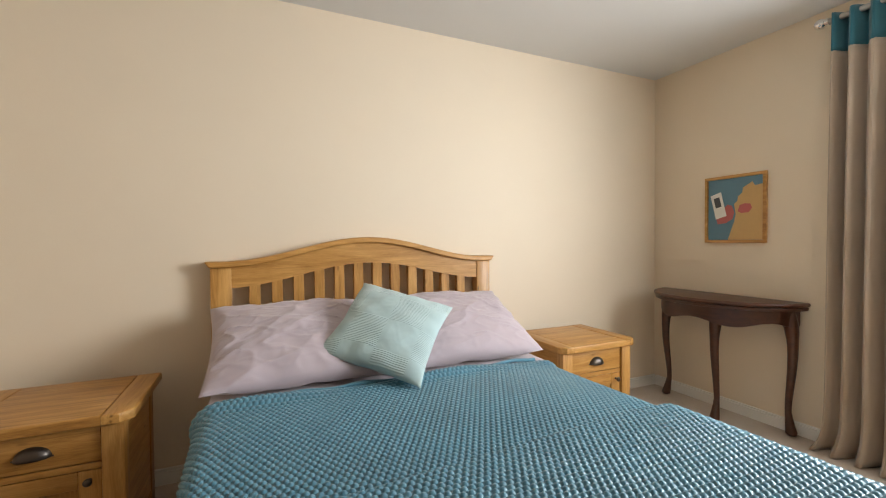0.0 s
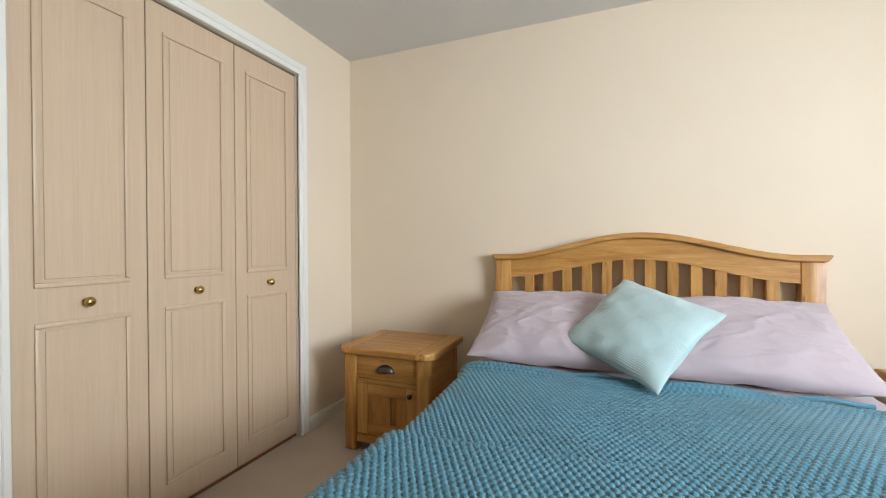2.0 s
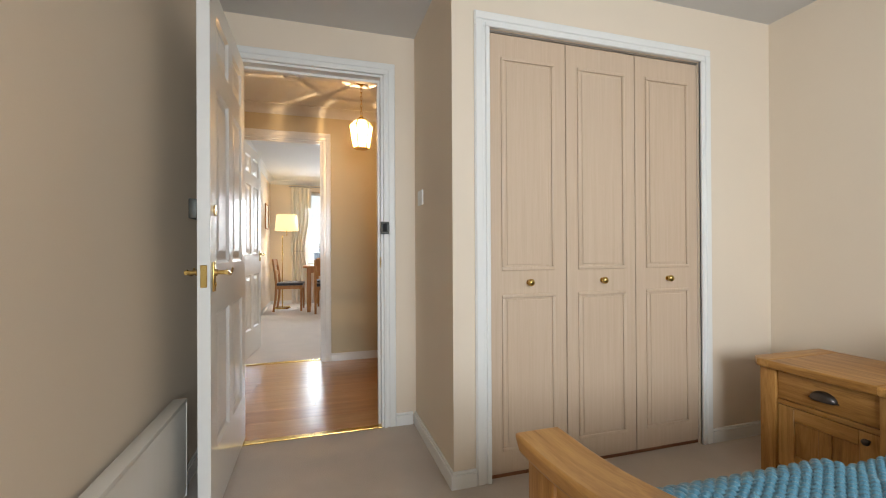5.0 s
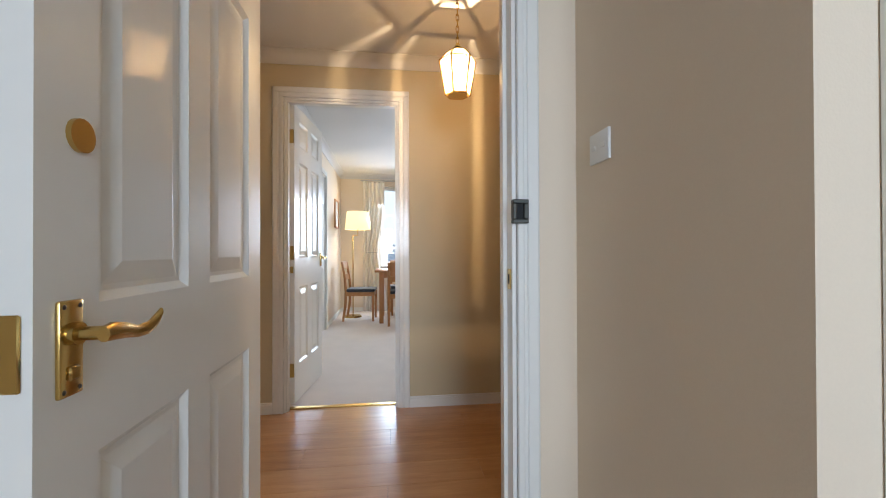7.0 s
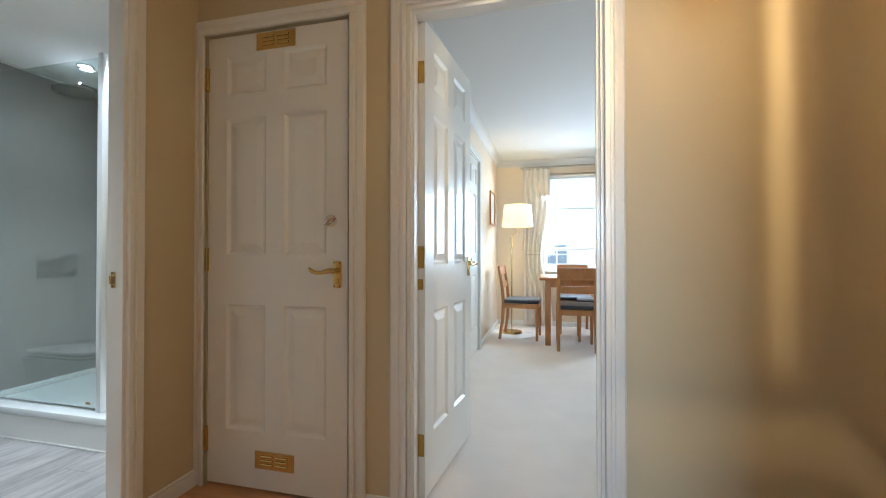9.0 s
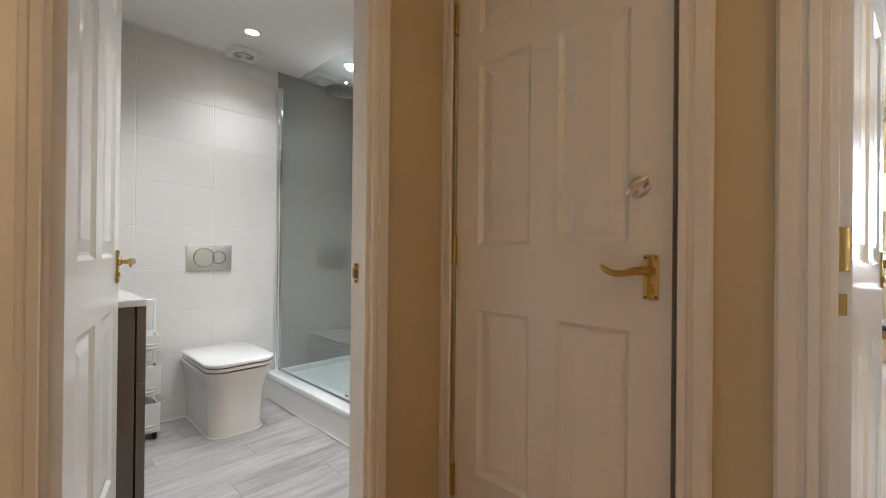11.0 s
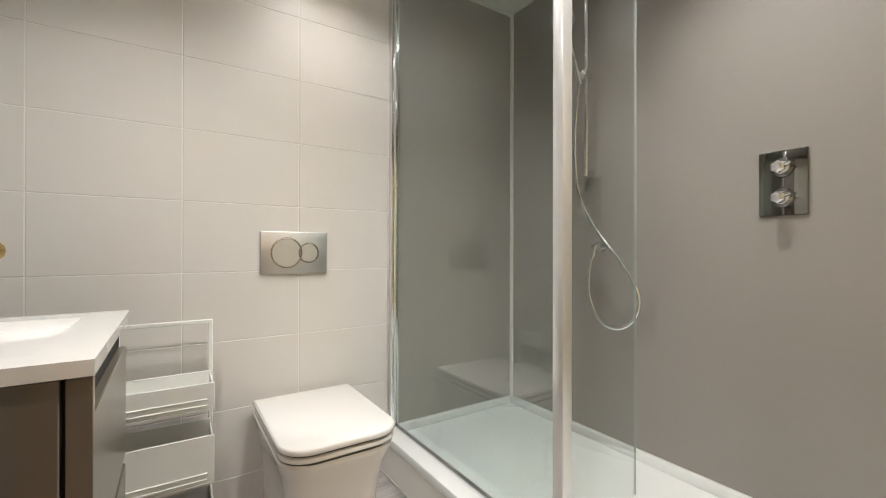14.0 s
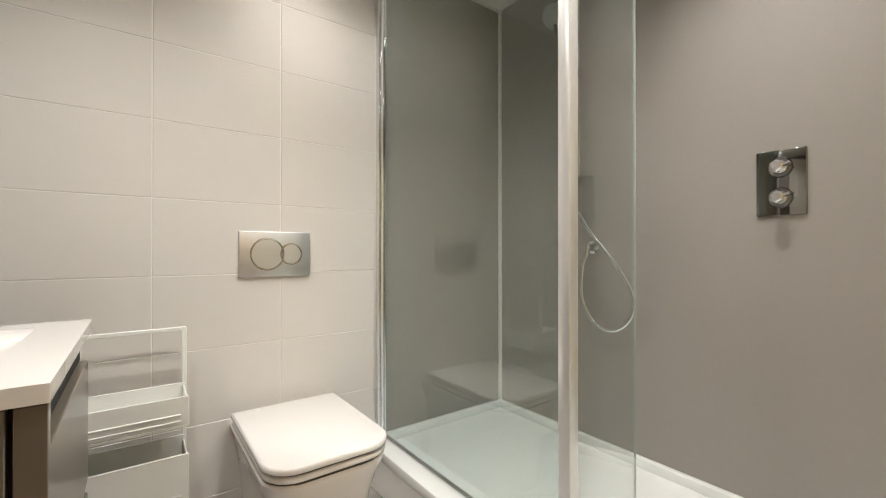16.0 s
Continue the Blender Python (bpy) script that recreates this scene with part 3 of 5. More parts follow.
def handle(leaf, x, y, s, z):
    """A brass scroll lever on a rectangular backplate with a small privacy turn."""
    x += 0.009
    plate = part("handle_plate", box(B(), x - 0.018, x + 0.018, y, y + s * 0.006, z - 0.058, z + 0.050, 0.0025), BRASS, leaf, "polished brass backplate")
    bm = B()
    rod(bm, (x, y, z + 0.012), (x, y + s * 0.014, z + 0.012), 0.013)
    rod(bm, (x, y, z + 0.012), (x, y + s * 0.040, z + 0.012), 0.008)
    rings = []
    for u, dz, half, thick in ((0.010, 0.012, 0.009, 0.007), (-0.006, 0.013, 0.011, 0.008), (-0.028, 0.010, 0.010, 0.006), (-0.052, 0.004, 0.008, 0.0045), (-0.076, 0.004, 0.0085, 0.004), (-0.094, 0.012, 0.009, 0.0045), (-0.104, 0.021, 0.006, 0.0035)):
        c = Vector((x + u, y + s * (0.044 + 0.05 * max(0.0, -u - 0.07)), z + dz))
        rings.append([c + Vector((0, thick * math.cos(q), half * math.sin(q))) for q in (2 * math.pi * k / 10 for k in range(10))])
    loft(bm, rings)
    part("lever", bm, BRASS, plate, "curved brass lever")
    part("privacy_turn", box(B(), x - 0.008, x + 0.008, y + s * 0.005, y + s * 0.010, z - 0.040, z - 0.024, 0.002, 1), BRASS, plate)
    for dx in (-0.012, 0.012):
        for dz in (-0.051, 0.043):
            part("screw", ball(B(), (x + dx, y + s * 0.006, z + dz), 0.003, (1, 0.4, 1), 8), PEWTER, plate)


def hinge(parent, x, y, z, h=0.075, r=0.006, flat=0.014, mat=BRASS):
    bm = rod(B(), (x, y, z - h / 2), (x, y, z + h / 2), r, seg=10)
    for k in (-0.5, -0.17, 0.17, 0.5):
        rod(bm, (x, y, z + k * h - 0.001), (x, y, z + k * h + 0.001), r * 1.12, seg=10)
    part("hinge", bm, mat, parent, "brass butt hinge" if mat is BRASS else "steel butt hinge")


def vent(parent, x, y, s, z, w=0.19, h=0.074):
    """A pierced brass vent plate with louvres."""
    v = part("vent_plate", box(B(), x - w / 2, x + w / 2, y, y + s * 0.005, z - h / 2, z + h / 2, 0.0015, 1), BRASS, parent, "pressed brass ventilation plate")
    for k in range(2):
        for j in range(3):
            cx, cz = x + (k - 0.5) * 0.072, z + (j - 1) * 0.017
            bm = rod(B(), (cx - 0.028, y + s * 0.004, cz), (cx + 0.028, y + s * 0.004, cz), 0.0052, seg=8)
            part("louvre", bm, BRASS, v)


CD = pose(HALL_W - 0.028, CD_Y0 + 0.004, 0.006, 0, 0, 90)
door, leaf = panel_door("door_1", "white gloss six-panel cupboard door with brass vents, closed", CD, 0.684, 0.935, (-1,))
for z in (1.932, 0.134):
    vent(leaf, 0.345, -0.021, -1, z)
for z in (1.79, 0.99, 0.20):
    hinge(leaf, 0.0, -0.028, z, 0.10, 0.009)
bm = rod(B(), (0.61, -0.021, 1.15), (0.61, -0.030, 1.15), 0.026, seg=20)
tube(bm, [(0.636, -0.044, 1.170), (0.612, -0.046, 1.154), (0.588, -0.044, 1.134)], [0.006, 0.012, 0.005])
rod(bm, (0.61, -0.030, 1.15), (0.61, -0.046, 1.15), 0.010)
part("thumbturn", bm, CHROME, leaf, "chrome thumbturn lock")

LD = pose(HALL_W - 0.100, LD_Y0 + 0.022, 0.012, 0, 0, 174.0)
door, leaf = panel_door("door_2", "white gloss six-panel door standing open on the living room", LD, 0.66, 0.945, rail=(0.765, 0.96))
for z in (1.76, 0.995, 0.225):
    hinge(leaf, -0.004, 0.021, z, 0.09, 0.007)
    part("hinge_leaf", box(B(), -0.003, 0.0, -0.018, 0.019, z - 0.045, z + 0.045), BRASS, leaf)
part("door_closer", box(B(), -0.004, 0.0, -0.014, 0.016, 0.862, 0.905, 0.001, 1), BRASS, leaf, "small brass concealed closer plate")

BD = pose(DOOR_X - 0.055, -0.641, 0.008, 0, 0, 0.2)
door, leaf = panel_door("door_3", "white gloss six-panel bedroom door folded back against the wall", BD, 0.752, 0.90, rail=(0.757, 0.942))
part("latch_plate", box(B(), 0.7505, 0.7545, -0.011, 0.011, 0.86, 0.94, 0.002, 1), BRASS, leaf, "brass latch plate in the door edge")
bm = box(B(), 0.684, 0.757, -0.047, -0.021, 1.105, 1.175, 0.004)
part("rim_lock", bm, KEEP_AND_SHADE, leaf, "dark metal rim lock")
part("keyhole_plate", rod(B(), (0.689, 0.021, 1.14), (0.689, 0.027, 1.14), 0.02, seg=20), BRASS, leaf, "round brass lock cylinder")

TD = pose(TD_X1 - 0.016, -1.990, 0.008, 0, 0, 255.3)
door, leaf = panel_door("door_4", "white gloss six-panel bathroom door standing open", TD, 0.685, 0.93, rail=(0.79, 0.957))

OD = pose(-5.937, LIV_S - 0.03, 0.01, 0, 0, 0)
door, leaf = panel_door("door_5", "white gloss six-panel door in the living room wall, closed", OD, 0.676, 0.945, (1,))

# strike plates and keeps in the jambs
plate = thing("strike_plate", "brass strike plate on the bathroom door jamb", "door hardware", pose(TD_X0 + 0.012, -1.957, 0.925))
part("plate", box(B(), 0, 0.003, -0.0105, 0.0105, -0.030, 0.030, 0.001, 1), BRASS, plate)
part("lip", box(B(), 0, 0.004, -0.019, -0.0105, -0.016, 0.016, 0.002, 1), BRASS, plate)
for z in (-0.024, 0.024):
    part("screw", ball(B(), (0.003, 0, z), 0.0045, (0.4, 1, 1), 10), PEWTER, plate)
part("latch_hole", box(B(), 0.0029, 0.0036, -0.0085, 0.005, -0.014, 0.013), REDWOOD, plate)
for z in (-0.009, -0.003, 0.003, 0.009):
    part("notch", box(B(), 0.0029, 0.0044, 0.004, 0.0075, z - 0.0012, z + 0.0012), PEWTER, plate)
plate = thing("strike_plate", "brass strike plate on the bedroom door jamb", "door hardware", pose(DOOR_X - 0.025, BD_Y1 - 0.012, 0.93))
part("plate", box(B(), -0.012, 0.016, -0.003, 0, -0.03, 0.03, 0.001, 1), BRASS, plate)
part("latch_hole", box(B(), -0.006, 0.007, -0.0036, -0.0029, -0.014, 0.014), DARK, plate)
keep = thing("lock_keep", "dark metal rim lock keep on the bedroom door jamb", "door hardware", pose(DOOR_X + 0.012, BD_Y1 + 0.004, 1.125))
bm = B()
for y0, y1, z0, z1 in ((-0.022, 0.024, 0.022, 0.034), (-0.022, 0.024, -0.034, -0.022), (0.010, 0.024, -0.022, 0.022), (-0.022, -0.012, -0.022, 0.022)):
    box(bm, 0, 0.024, y0, y1, z0, z1, 0.002, 1)
part("keep_case", bm, KEEP_AND_SHADE, keep)
part("keep_back", box(B(), 0.009, 0.014, -0.014, 0.012, -0.024, 0.024), DARK, keep)

# ---- bedroom things ----
def arch(u, rise):
    """The headboard's curve: flat ends, a raised middle."""
    a = abs(u) / 0.9
    return rise * (0.5 + 0.5 * math.cos(math.pi * a)) if a < 1 else 0.0


def curved_board(half, z_low, z_high, rise_low, rise_high, y0, y1, n=48, x_in=None):
    """A board between two arched edges."""
    span = half if x_in is None else x_in
    rings = []
    for k in range(n + 1):
        x = -span + 2 * span * k / n
        lo, hi = z_low + arch(x / half, rise_low), z_high + arch(x / half, rise_high)
        under = x * 0.972 if x_in is None and k in (0, n) else x
        rings.append([(under, y0, lo), (under, y1, lo), (x, y1, hi), (x, y0, hi)])
    return loft(B(), rings)


bed = thing("double_bed", "oak slatted double bed with an arched headboard against the wall", "bed", pose(0.811, 0.0, 0))
HB, FB, HALF = 2.045, 0.105, 0.732


def bed_end(y, z_end, rise, depth, name, foot):
    board = part(name + "_cap", curved_board(HALF, z_end - 0.028, z_end, rise, rise, y - 0.018, y + depth + 0.012), OAK, bed)
    mod = board.modifiers.new("round", "BEVEL")
    mod.width, mod.segments = 0.006, 2
    part(name + "_rail", curved_board(HALF, z_end - 0.122, z_end - 0.0282, rise * 0.92, rise, y + 0.006, y + depth - 0.006, x_in=HALF - 0.106), OAK, bed)
    for s in (-1, 1):
        bm = box(B(), s * (HALF - 0.022) - (0.084 if s > 0 else 0), s * (HALF - 0.022) + (0 if s > 0 else 0.084), y, y + depth, 0, z_end - 0.0285, 0.004)
        part(name + "_post", bm, OAK_UP, bed)
    low = 0.30
    part(name + "_bottom_rail", box(B(), -HALF + 0.106, HALF - 0.106, y + 0.008, y + depth - 0.008, low - 0.12, low, 0.003), OAK, bed)
    for k in range(12):
        x = (k - 5.5) * 0.0965
        top = z_end - 0.122 + arch(x / HALF, rise * 0.92) + 0.004
        part("slat", box(B(), x - 0.024, x + 0.024, y + 0.014, y + depth - 0.014, low, top, 0.002, 1), OAK_UP, bed)


bed_end(HB, 0.978, 0.108, 0.06, "headboard", False)
bed_end(FB, 0.664, 0.098, 0.064, "footboard", True)
for s in (-1, 1):
    part("side_rail", box(B(), s * 0.69 - 0.013, s * 0.69 + 0.013, FB + 0.055, HB + 0.01, 0.18, 0.32, 0.003), OAK_SIDE, bed)
part("slat_base", box(B(), -0.675, 0.675, FB + 0.07, HB, 0.22, 0.25), OAK_SIDE, bed)

mattress = thing("mattress", "deep white mattress under a fitted sheet on the bed", "mattress", pose(0.811, 0.0, 0.252))
part("mattress_body", box(B(), -0.672, 0.672, FB + 0.085, HB - 0.02, 0, 0.255, 0.05, 4), SHEET, mattress)
part("top_sheet", box(B(), -0.676, 0.676, 1.46, 1.66, 0.245, 0.268, 0.008, 3), LILAC, mattress, "lilac flat sheet folded back")


# the quilt: a draped sheet of small raised blisters packed like a honeycomb
def quilt_mesh():
    drop, w, y0, y1 = 0.27, 0.69, FB + 0.09, 1.485
    step = 0.0026
    us = np.arange(-w - drop, w + drop + step, step)
    vs = np.arange(y0, y1 + step, step)
    U, V = np.meshgrid(us, vs)
    cw, ch = 0.0185, 0.0163

    def off(p, size):
        return (p / size + 0.5) % 1.0 - 0.5

    even = np.hypot(off(U, cw), off(V, 2 * ch) * 2 * ch / cw)
    odd = np.hypot(off(U + cw / 2, cw), off(V + ch, 2 * ch) * 2 * ch / cw)
    puff = np.clip(1 - (np.minimum(even, odd) / 0.57) ** 2.4, 0, 1) ** 0.65
    wave = 0.010 * np.sin(3.1 * V + 2.2 * U) * np.sin(2.3 * U - 1.1) + 0.006 * np.sin(7.0 * U + 4.0 * V)
    rise = np.clip((0.86 + 0.03 * np.sin(3.3 * U) - V) / 0.045, 0, 1)
    crease = 0.024 * rise * rise * (3 - 2 * rise)
    wrinkle = 0.016 * np.exp(-((V - 1.445) / 0.03) ** 2) * (1 + 0.6 * np.sin(9 * U))
    bulge = 0.7 + 0.3 * np.sin(1.7 * U + 2.9 * V)
    ht = 0.014 * puff * bulge
    r = 0.055
    a = np.abs(U)
    flat = w - r
    t = np.clip((a - flat) / r, 0, math.pi / 2)
    over = np.clip(a - flat - r * math.pi / 2, 0, None)
    X = np.where(a <= flat, a, flat + r * np.sin(t)) + 0.02 * over * (1 + 0.8 * np.sin(9 * V)) / 0.3
    Z = np.where(a <= flat, 0.0, -r * (1 - np.cos(t))) - over
    top = (a <= flat)
    nx, nz = np.where(top, 0, np.sin(t)), np.where(top, 1, np.cos(t))
    lift = ht + (wave + crease + wrinkle) * np.clip(1 - over / 0.15, 0, 1)
    X, Z = X + nx * lift, Z + nz * lift
    co = np.stack([np.sign(U) * X, V, Z], -1).reshape(-1, 3)
    n, m = U.shape
    i = np.arange(n * m).reshape(n, m)
    quads = np.stack([i[:-1, :-1], i[:-1, 1:], i[1:, 1:], i[1:, :-1]], -1).reshape(-1, 4)
    data = bpy.data.meshes.new("quilt_cover")
    data.from_pydata(co.tolist(), [], quads.tolist())
    data.materials.append(QUILT)
    data.shade_smooth()
    return data


quilt = thing("quilt", "teal blistered cotton quilt draped over the bed", "quilt", pose(0.811, 0.0, 0.522))
cover = new("quilt_cover", quilt_mesh())
cover.parent = quilt
bm = B()
tube(bm, [(x / 40 * 0.70, 1.487, 0.012 + 0.004 * math.sin(x * 0.5)) for x in range(-35, 36)], 0.008)
part("quilt_hem", bm, QUILT, quilt)


def pillow_mesh(w, h, d, seed, pinch=0.9, creased=1.0, n=96):
    """A stuffed pillow: thick middle, thin edges and drawn-out corners."""
    bm = B()
    rnd = random.Random(seed)
    ph = [rnd.uniform(0, 6.28) for _ in range(8)]
    sides = []
    for s in (1, -1):
        rows = []
        for j in range(n + 1):
            r = []
            for i in range(n + 1):
                u, v = 2 * i / n - 1, 2 * j / n - 1
                e = max(0.0, (1 - u * u)) ** 0.46 * max(0.0, (1 - v * v)) ** 0.46
                pull = 1 - (1 - pinch) * ((1 - abs(u)) * abs(v) ** 3 * 0 + math.cos(u * math.pi / 2) * abs(v) ** 4)
                pull2 = 1 - (1 - pinch) * math.cos(v * math.pi / 2) * abs(u) ** 4
                c = Vector((u * w / 2 * pull2, v * h / 2 * pull, 0))
                cr = 0.022 * math.sin(5 * u + 7 * v + ph[0]) + 0.018 * math.sin(11 * u - 6 * v + ph[1]) + 0.012 * math.sin(17 * v + 9 * u + ph[2])
                q = Vector((u * 2.1 + ph[6], v * 1.5 + ph[7], 0.0))
                fold = abs(noise.noise(q * 1.7 + Vector((0.4 * noise.noise(q * 2.0), 0, 0)))) + 0.5 * abs(noise.noise(q * 3.6))
                cr += 0.07 * (0.35 - fold) * s * min(1.0, 0.3 + creased)
                ends = 0.35 + 0.65 * abs(u) ** 1.5
                for amount, size, turn in ((0.22, 1.1, 0.5), (0.16, 1.9, -0.7), (0.10, 3.2, 0.25)):
                    p = Vector(((u + turn * v) * size + ph[3], (v - turn * u) * size * 2.1 + ph[4], ph[5]))
                    cr += creased * amount * ends * max(0.0, 1 - 5.0 * abs(noise.noise(p))) ** 1.5
                edge = 0.10 * math.sin(14 * u + ph[3]) * abs(v) ** 3 + 0.10 * math.sin(13 * v + ph[4]) * abs(u) ** 3
                c.z = s * d / 2 * e * (1 + cr + edge) + 0.006 * math.sin(6 * u + ph[5]) * abs(v) ** 4
                r.append(bm.verts.new(c))
            rows.append(r)
        for j in range(n):
            for i in range(n):
                q = (rows[j][i], rows[j][i + 1], rows[j + 1][i + 1], rows[j + 1][i])
                bm.faces.new(q if s > 0 else tuple(reversed(q)))
    bmesh.ops.remove_doubles(bm, verts=bm.verts[:], dist=0.0004)
    return bm


def pillow(name, label, m, w, h, d, seed, material, category="pillow", pinch=0.94, group="", creased=1.0):
    p = thing(name, label, category, m, group)
    part(name + "_cover", pillow_mesh(w, h, d, seed, pinch, creased), material, p)
    return p


pillow("pillow", "plump lilac cotton pillow leaning on the headboard", pose(0.455, 1.745, 0.667, 25, 0, 1), 0.69, 0.52, 0.17, 3, LILAC, group="pillows on the bed", creased=0.8)
pillow("pillow", "plump lilac cotton pillow leaning on the headboard", pose(1.125, 1.745, 0.667, 25, 0, -1), 0.73, 0.52, 0.17, 8, LILAC, group="pillows on the bed", creased=0.8)
cx = Vector((0.535, -0.029, 0.098)).normalized()
cy = Vector((-0.078, 0.485, 0.353))
cy = (cy - cy.dot(cx) * cx).normalized()
cz = cx.cross(cy)
CUSHION_POSE = Matrix.Translation((0.780, 1.585, 0.708)) @ Matrix((cx, cy, cz)).transposed().to_4x4() @ pose(0, 0, 0, 0, 0, 50)
cushion = pillow("cushion", "square ribbed aqua scatter cushion set on one corner", CUSHION_POSE, 0.42, 0.42, 0.13, 5, AQUA, "cushion", 0.92, creased=0.12)


def nightstand(m, label):
    """A bedside cabinet with a drawer, a panelled door and a thick chamfered top."""
    ns = thing("nightstand", label, "nightstand", m, "pair of nightstands")
    w, d, h = 0.52, 0.44, 0.525
    e, c = 0.082, 0.034
    part("top", slab(B(), [(-w / 2 + e, 0), (w / 2 - e, 0), (w / 2 - e, d), (-w / 2 + e, d)], h - 0.035, h - 0.0006, 0.006), OAK, ns)
    for s in (-1, 1):
        plan = [(s * (w / 2 - e + 0.0006), 0), (s * (w / 2 - c), 0), (s * w / 2, c), (s * w / 2, d), (s * (w / 2 - e + 0.0006), d)]
        part("end_board", slab(B(), plan if s > 0 else plan[::-1], h - 0.035, h, 0.007), OAK_SIDE, ns, "oak end board with grain across the top")
    bw, bd = w / 2 - 0.028, d - 0.02
    for s in (-1, 1):
        for y in (0.026, bd - 0.05):
            part("leg", box(B(), s * bw - (0.062 if s > 0 else 0), s * bw + (0 if s > 0 else 0.062), y, y + 0.05, 0, h - 0.0352, 0.004), OAK_UP, ns)
        part("side_panel", box(B(), s * (bw - 0.012) - 0.008, s * (bw - 0.012) + 0.008, 0.07, bd - 0.045, 0.07, h - 0.036), OAK_SIDE, ns)
    part("back_panel", box(B(), -bw + 0.05, bw - 0.05, bd - 0.014, bd - 0.004, 0.07, h - 0.036), OAK, ns)
    i = bw - 0.062
    part("floor_panel", box(B(), -i, i, 0.05, bd - 0.02, 0.06, 0.075), OAK, ns)
    part("plinth_rail", box(B(), -i, i, 0.034, 0.058, 0.045, 0.085, 0.002, 1), OAK, ns)
    part("mid_rail", box(B(), -i, i, 0.036, 0.058, 0.345, 0.365, 0.002, 1), OAK, ns)
    drawer = part("drawer", box(B(), -i + 0.003, i - 0.003, 0.038, 0.30, 0.368, h - 0.042, 0.003), OAK, ns)
    bm = B()
    bmesh.ops.create_uvsphere(bm, u_segments=20, v_segments=12, radius=1.0, matrix=Matrix.LocRotScale((0, 0.038, 0.412), None, (0.046, 0.026, 0.034)))
    bmesh.ops.bisect_plane(bm, geom=bm.verts[:] + bm.edges[:] + bm.faces[:], plane_co=(0, 0.038, 0), plane_no=(0, 1, 0), clear_outer=True)
    bmesh.ops.bisect_plane(bm, geom=bm.verts[:] + bm.edges[:] + bm.faces[:], plane_co=(0, 0, 0.408), plane_no=(0, 0, -1), clear_outer=True)
    cup = part("cup_handle", bm, PEWTER, drawer, "dark pewter cup handle")
    cup.modifiers.new("shell", "SOLIDIFY").thickness = 0.003
    part("handle_lip", rod(B(), (-0.05, 0.037, 0.410), (0.05, 0.037, 0.410), 0.003, seg=8), PEWTER, cup)
    door = part("door", box(B(), -i + 0.003, i - 0.003, 0.048, 0.060, 0.088, 0.342), OAK_UP, ns)
    for s in (-1, 1):
        a, b = sorted((s * (i - 0.003), s * (i - 0.063)))
        part("stile", box(B(), a, b, 0.038, 0.052, 0.088, 0.342, 0.002, 1), OAK_UP, door)
    for z0, z1 in ((0.088, 0.146), (0.286, 0.342)):
        part("rail", box(B(), -i + 0.0632, i - 0.0632, 0.0385, 0.052, z0, z1, 0.002, 1), OAK, door)
    part("mullion", box(B(), -0.022, 0.022, 0.041, 0.052, 0.1462, 0.2858, 0.002, 1), OAK_UP, door)
    bm = rod(B(), (i - 0.034, 0.038, 0.312), (i - 0.034, 0.022, 0.312), 0.006, seg=10)
    ball(bm, (i - 0.034, 0.018, 0.312), 0.0125, (1, 0.7, 1))
    part("knob", bm, PEWTER, door, "small dark knob")
    return ns


nightstand(pose(-0.338, 1.572, 0), "solid oak nightstand with a drawer beside the bed")
nightstand(pose(1.925, 1.590, 0), "solid oak nightstand with a drawer between bed and table")


# built-in wardrobe, three panelled doors
wardrobe = thing("wardrobe", "built-in wardrobe with three limed beech panel doors and brass knobs", "wardrobe", pose(WARD_X, 0, 0))
dw = (WARD_Y1 - WARD_Y0 - 0.004) / 3
for k in range(3):
    y0, y1 = WARD_Y0 + 0.003 + k * dw, WARD_Y0 + 0.001 + (k + 1) * dw
    door = part("door", box(B(), -0.032, -0.012, y0 + 0.0015, y1, 0.018, WARD_Z - 0.008, 0.002, 1), BEECH, wardrobe)
    for z0, z1 in ((0.115, 0.80), (0.905, 1.845)):
        bm, a, b = B(), y0 + 0.06, y1 - 0.06
        for u0, u1, v0, v1 in ((a, b, z0, z0 + 0.016), (a, b, z1 - 0.016, z1), (a, a + 0.016, z0 + 0.016, z1 - 0.016), (b - 0.016, b, z0 + 0.016, z1 - 0.016)):
            box(bm, -0.0125, -0.004, u0, u1, v0, v1, 0.0035, 2)
        part("moulding", bm, BEECH, door)
        part("panel", box(B(), -0.0125, -0.0085, a + 0.026, b - 0.026, z0 + 0.026, z1 - 0.026, 0.0015, 1), BEECH, door)
    bm = rod(B(), (-0.012, (y0 + y1) / 2, 0.852), (0.004, (y0 + y1) / 2, 0.852), 0.005, seg=10)
    ball(bm, (0.011, (y0 + y1) / 2, 0.852), 0.0165, (0.75, 1, 1))
    rod(bm, (-0.012, (y0 + y1) / 2, 0.852), (-0.009, (y0 + y1) / 2, 0.852), 0.012, seg=16)
    part("knob", bm, BRASS, door, "round brass knob")
part("carcass_back", box(B(), -0.70, -0.68, WARD_Y0 - 0.06, WARD_Y1 + 0.3, 0, WARD_Z + 0.1), BEECH, wardrobe)
part("plinth", box(B(), -0.05, -0.018, WARD_Y0, WARD_Y1, 0, 0.016), REDWOOD, wardrobe, "dark red-brown plinth")
part("track", box(B(), -0.05, -0.006, WARD_Y0, WARD_Y1, WARD_Z - 0.007, WARD_Z), STEEL, wardrobe, "dark metal top track")


# half-moon table on cabriole legs
table = thing("half_moon_table", "dark mahogany half-moon table on cabriole legs against the wall", "table", pose(EAST - 0.006, 1.60, 0))
TR = 0.43


def half_moon(rx, ry, n=28):
    return [(-rx * math.sin(math.pi * k / n), -ry * math.cos(math.pi * k / n)) for k in range(n + 1)]


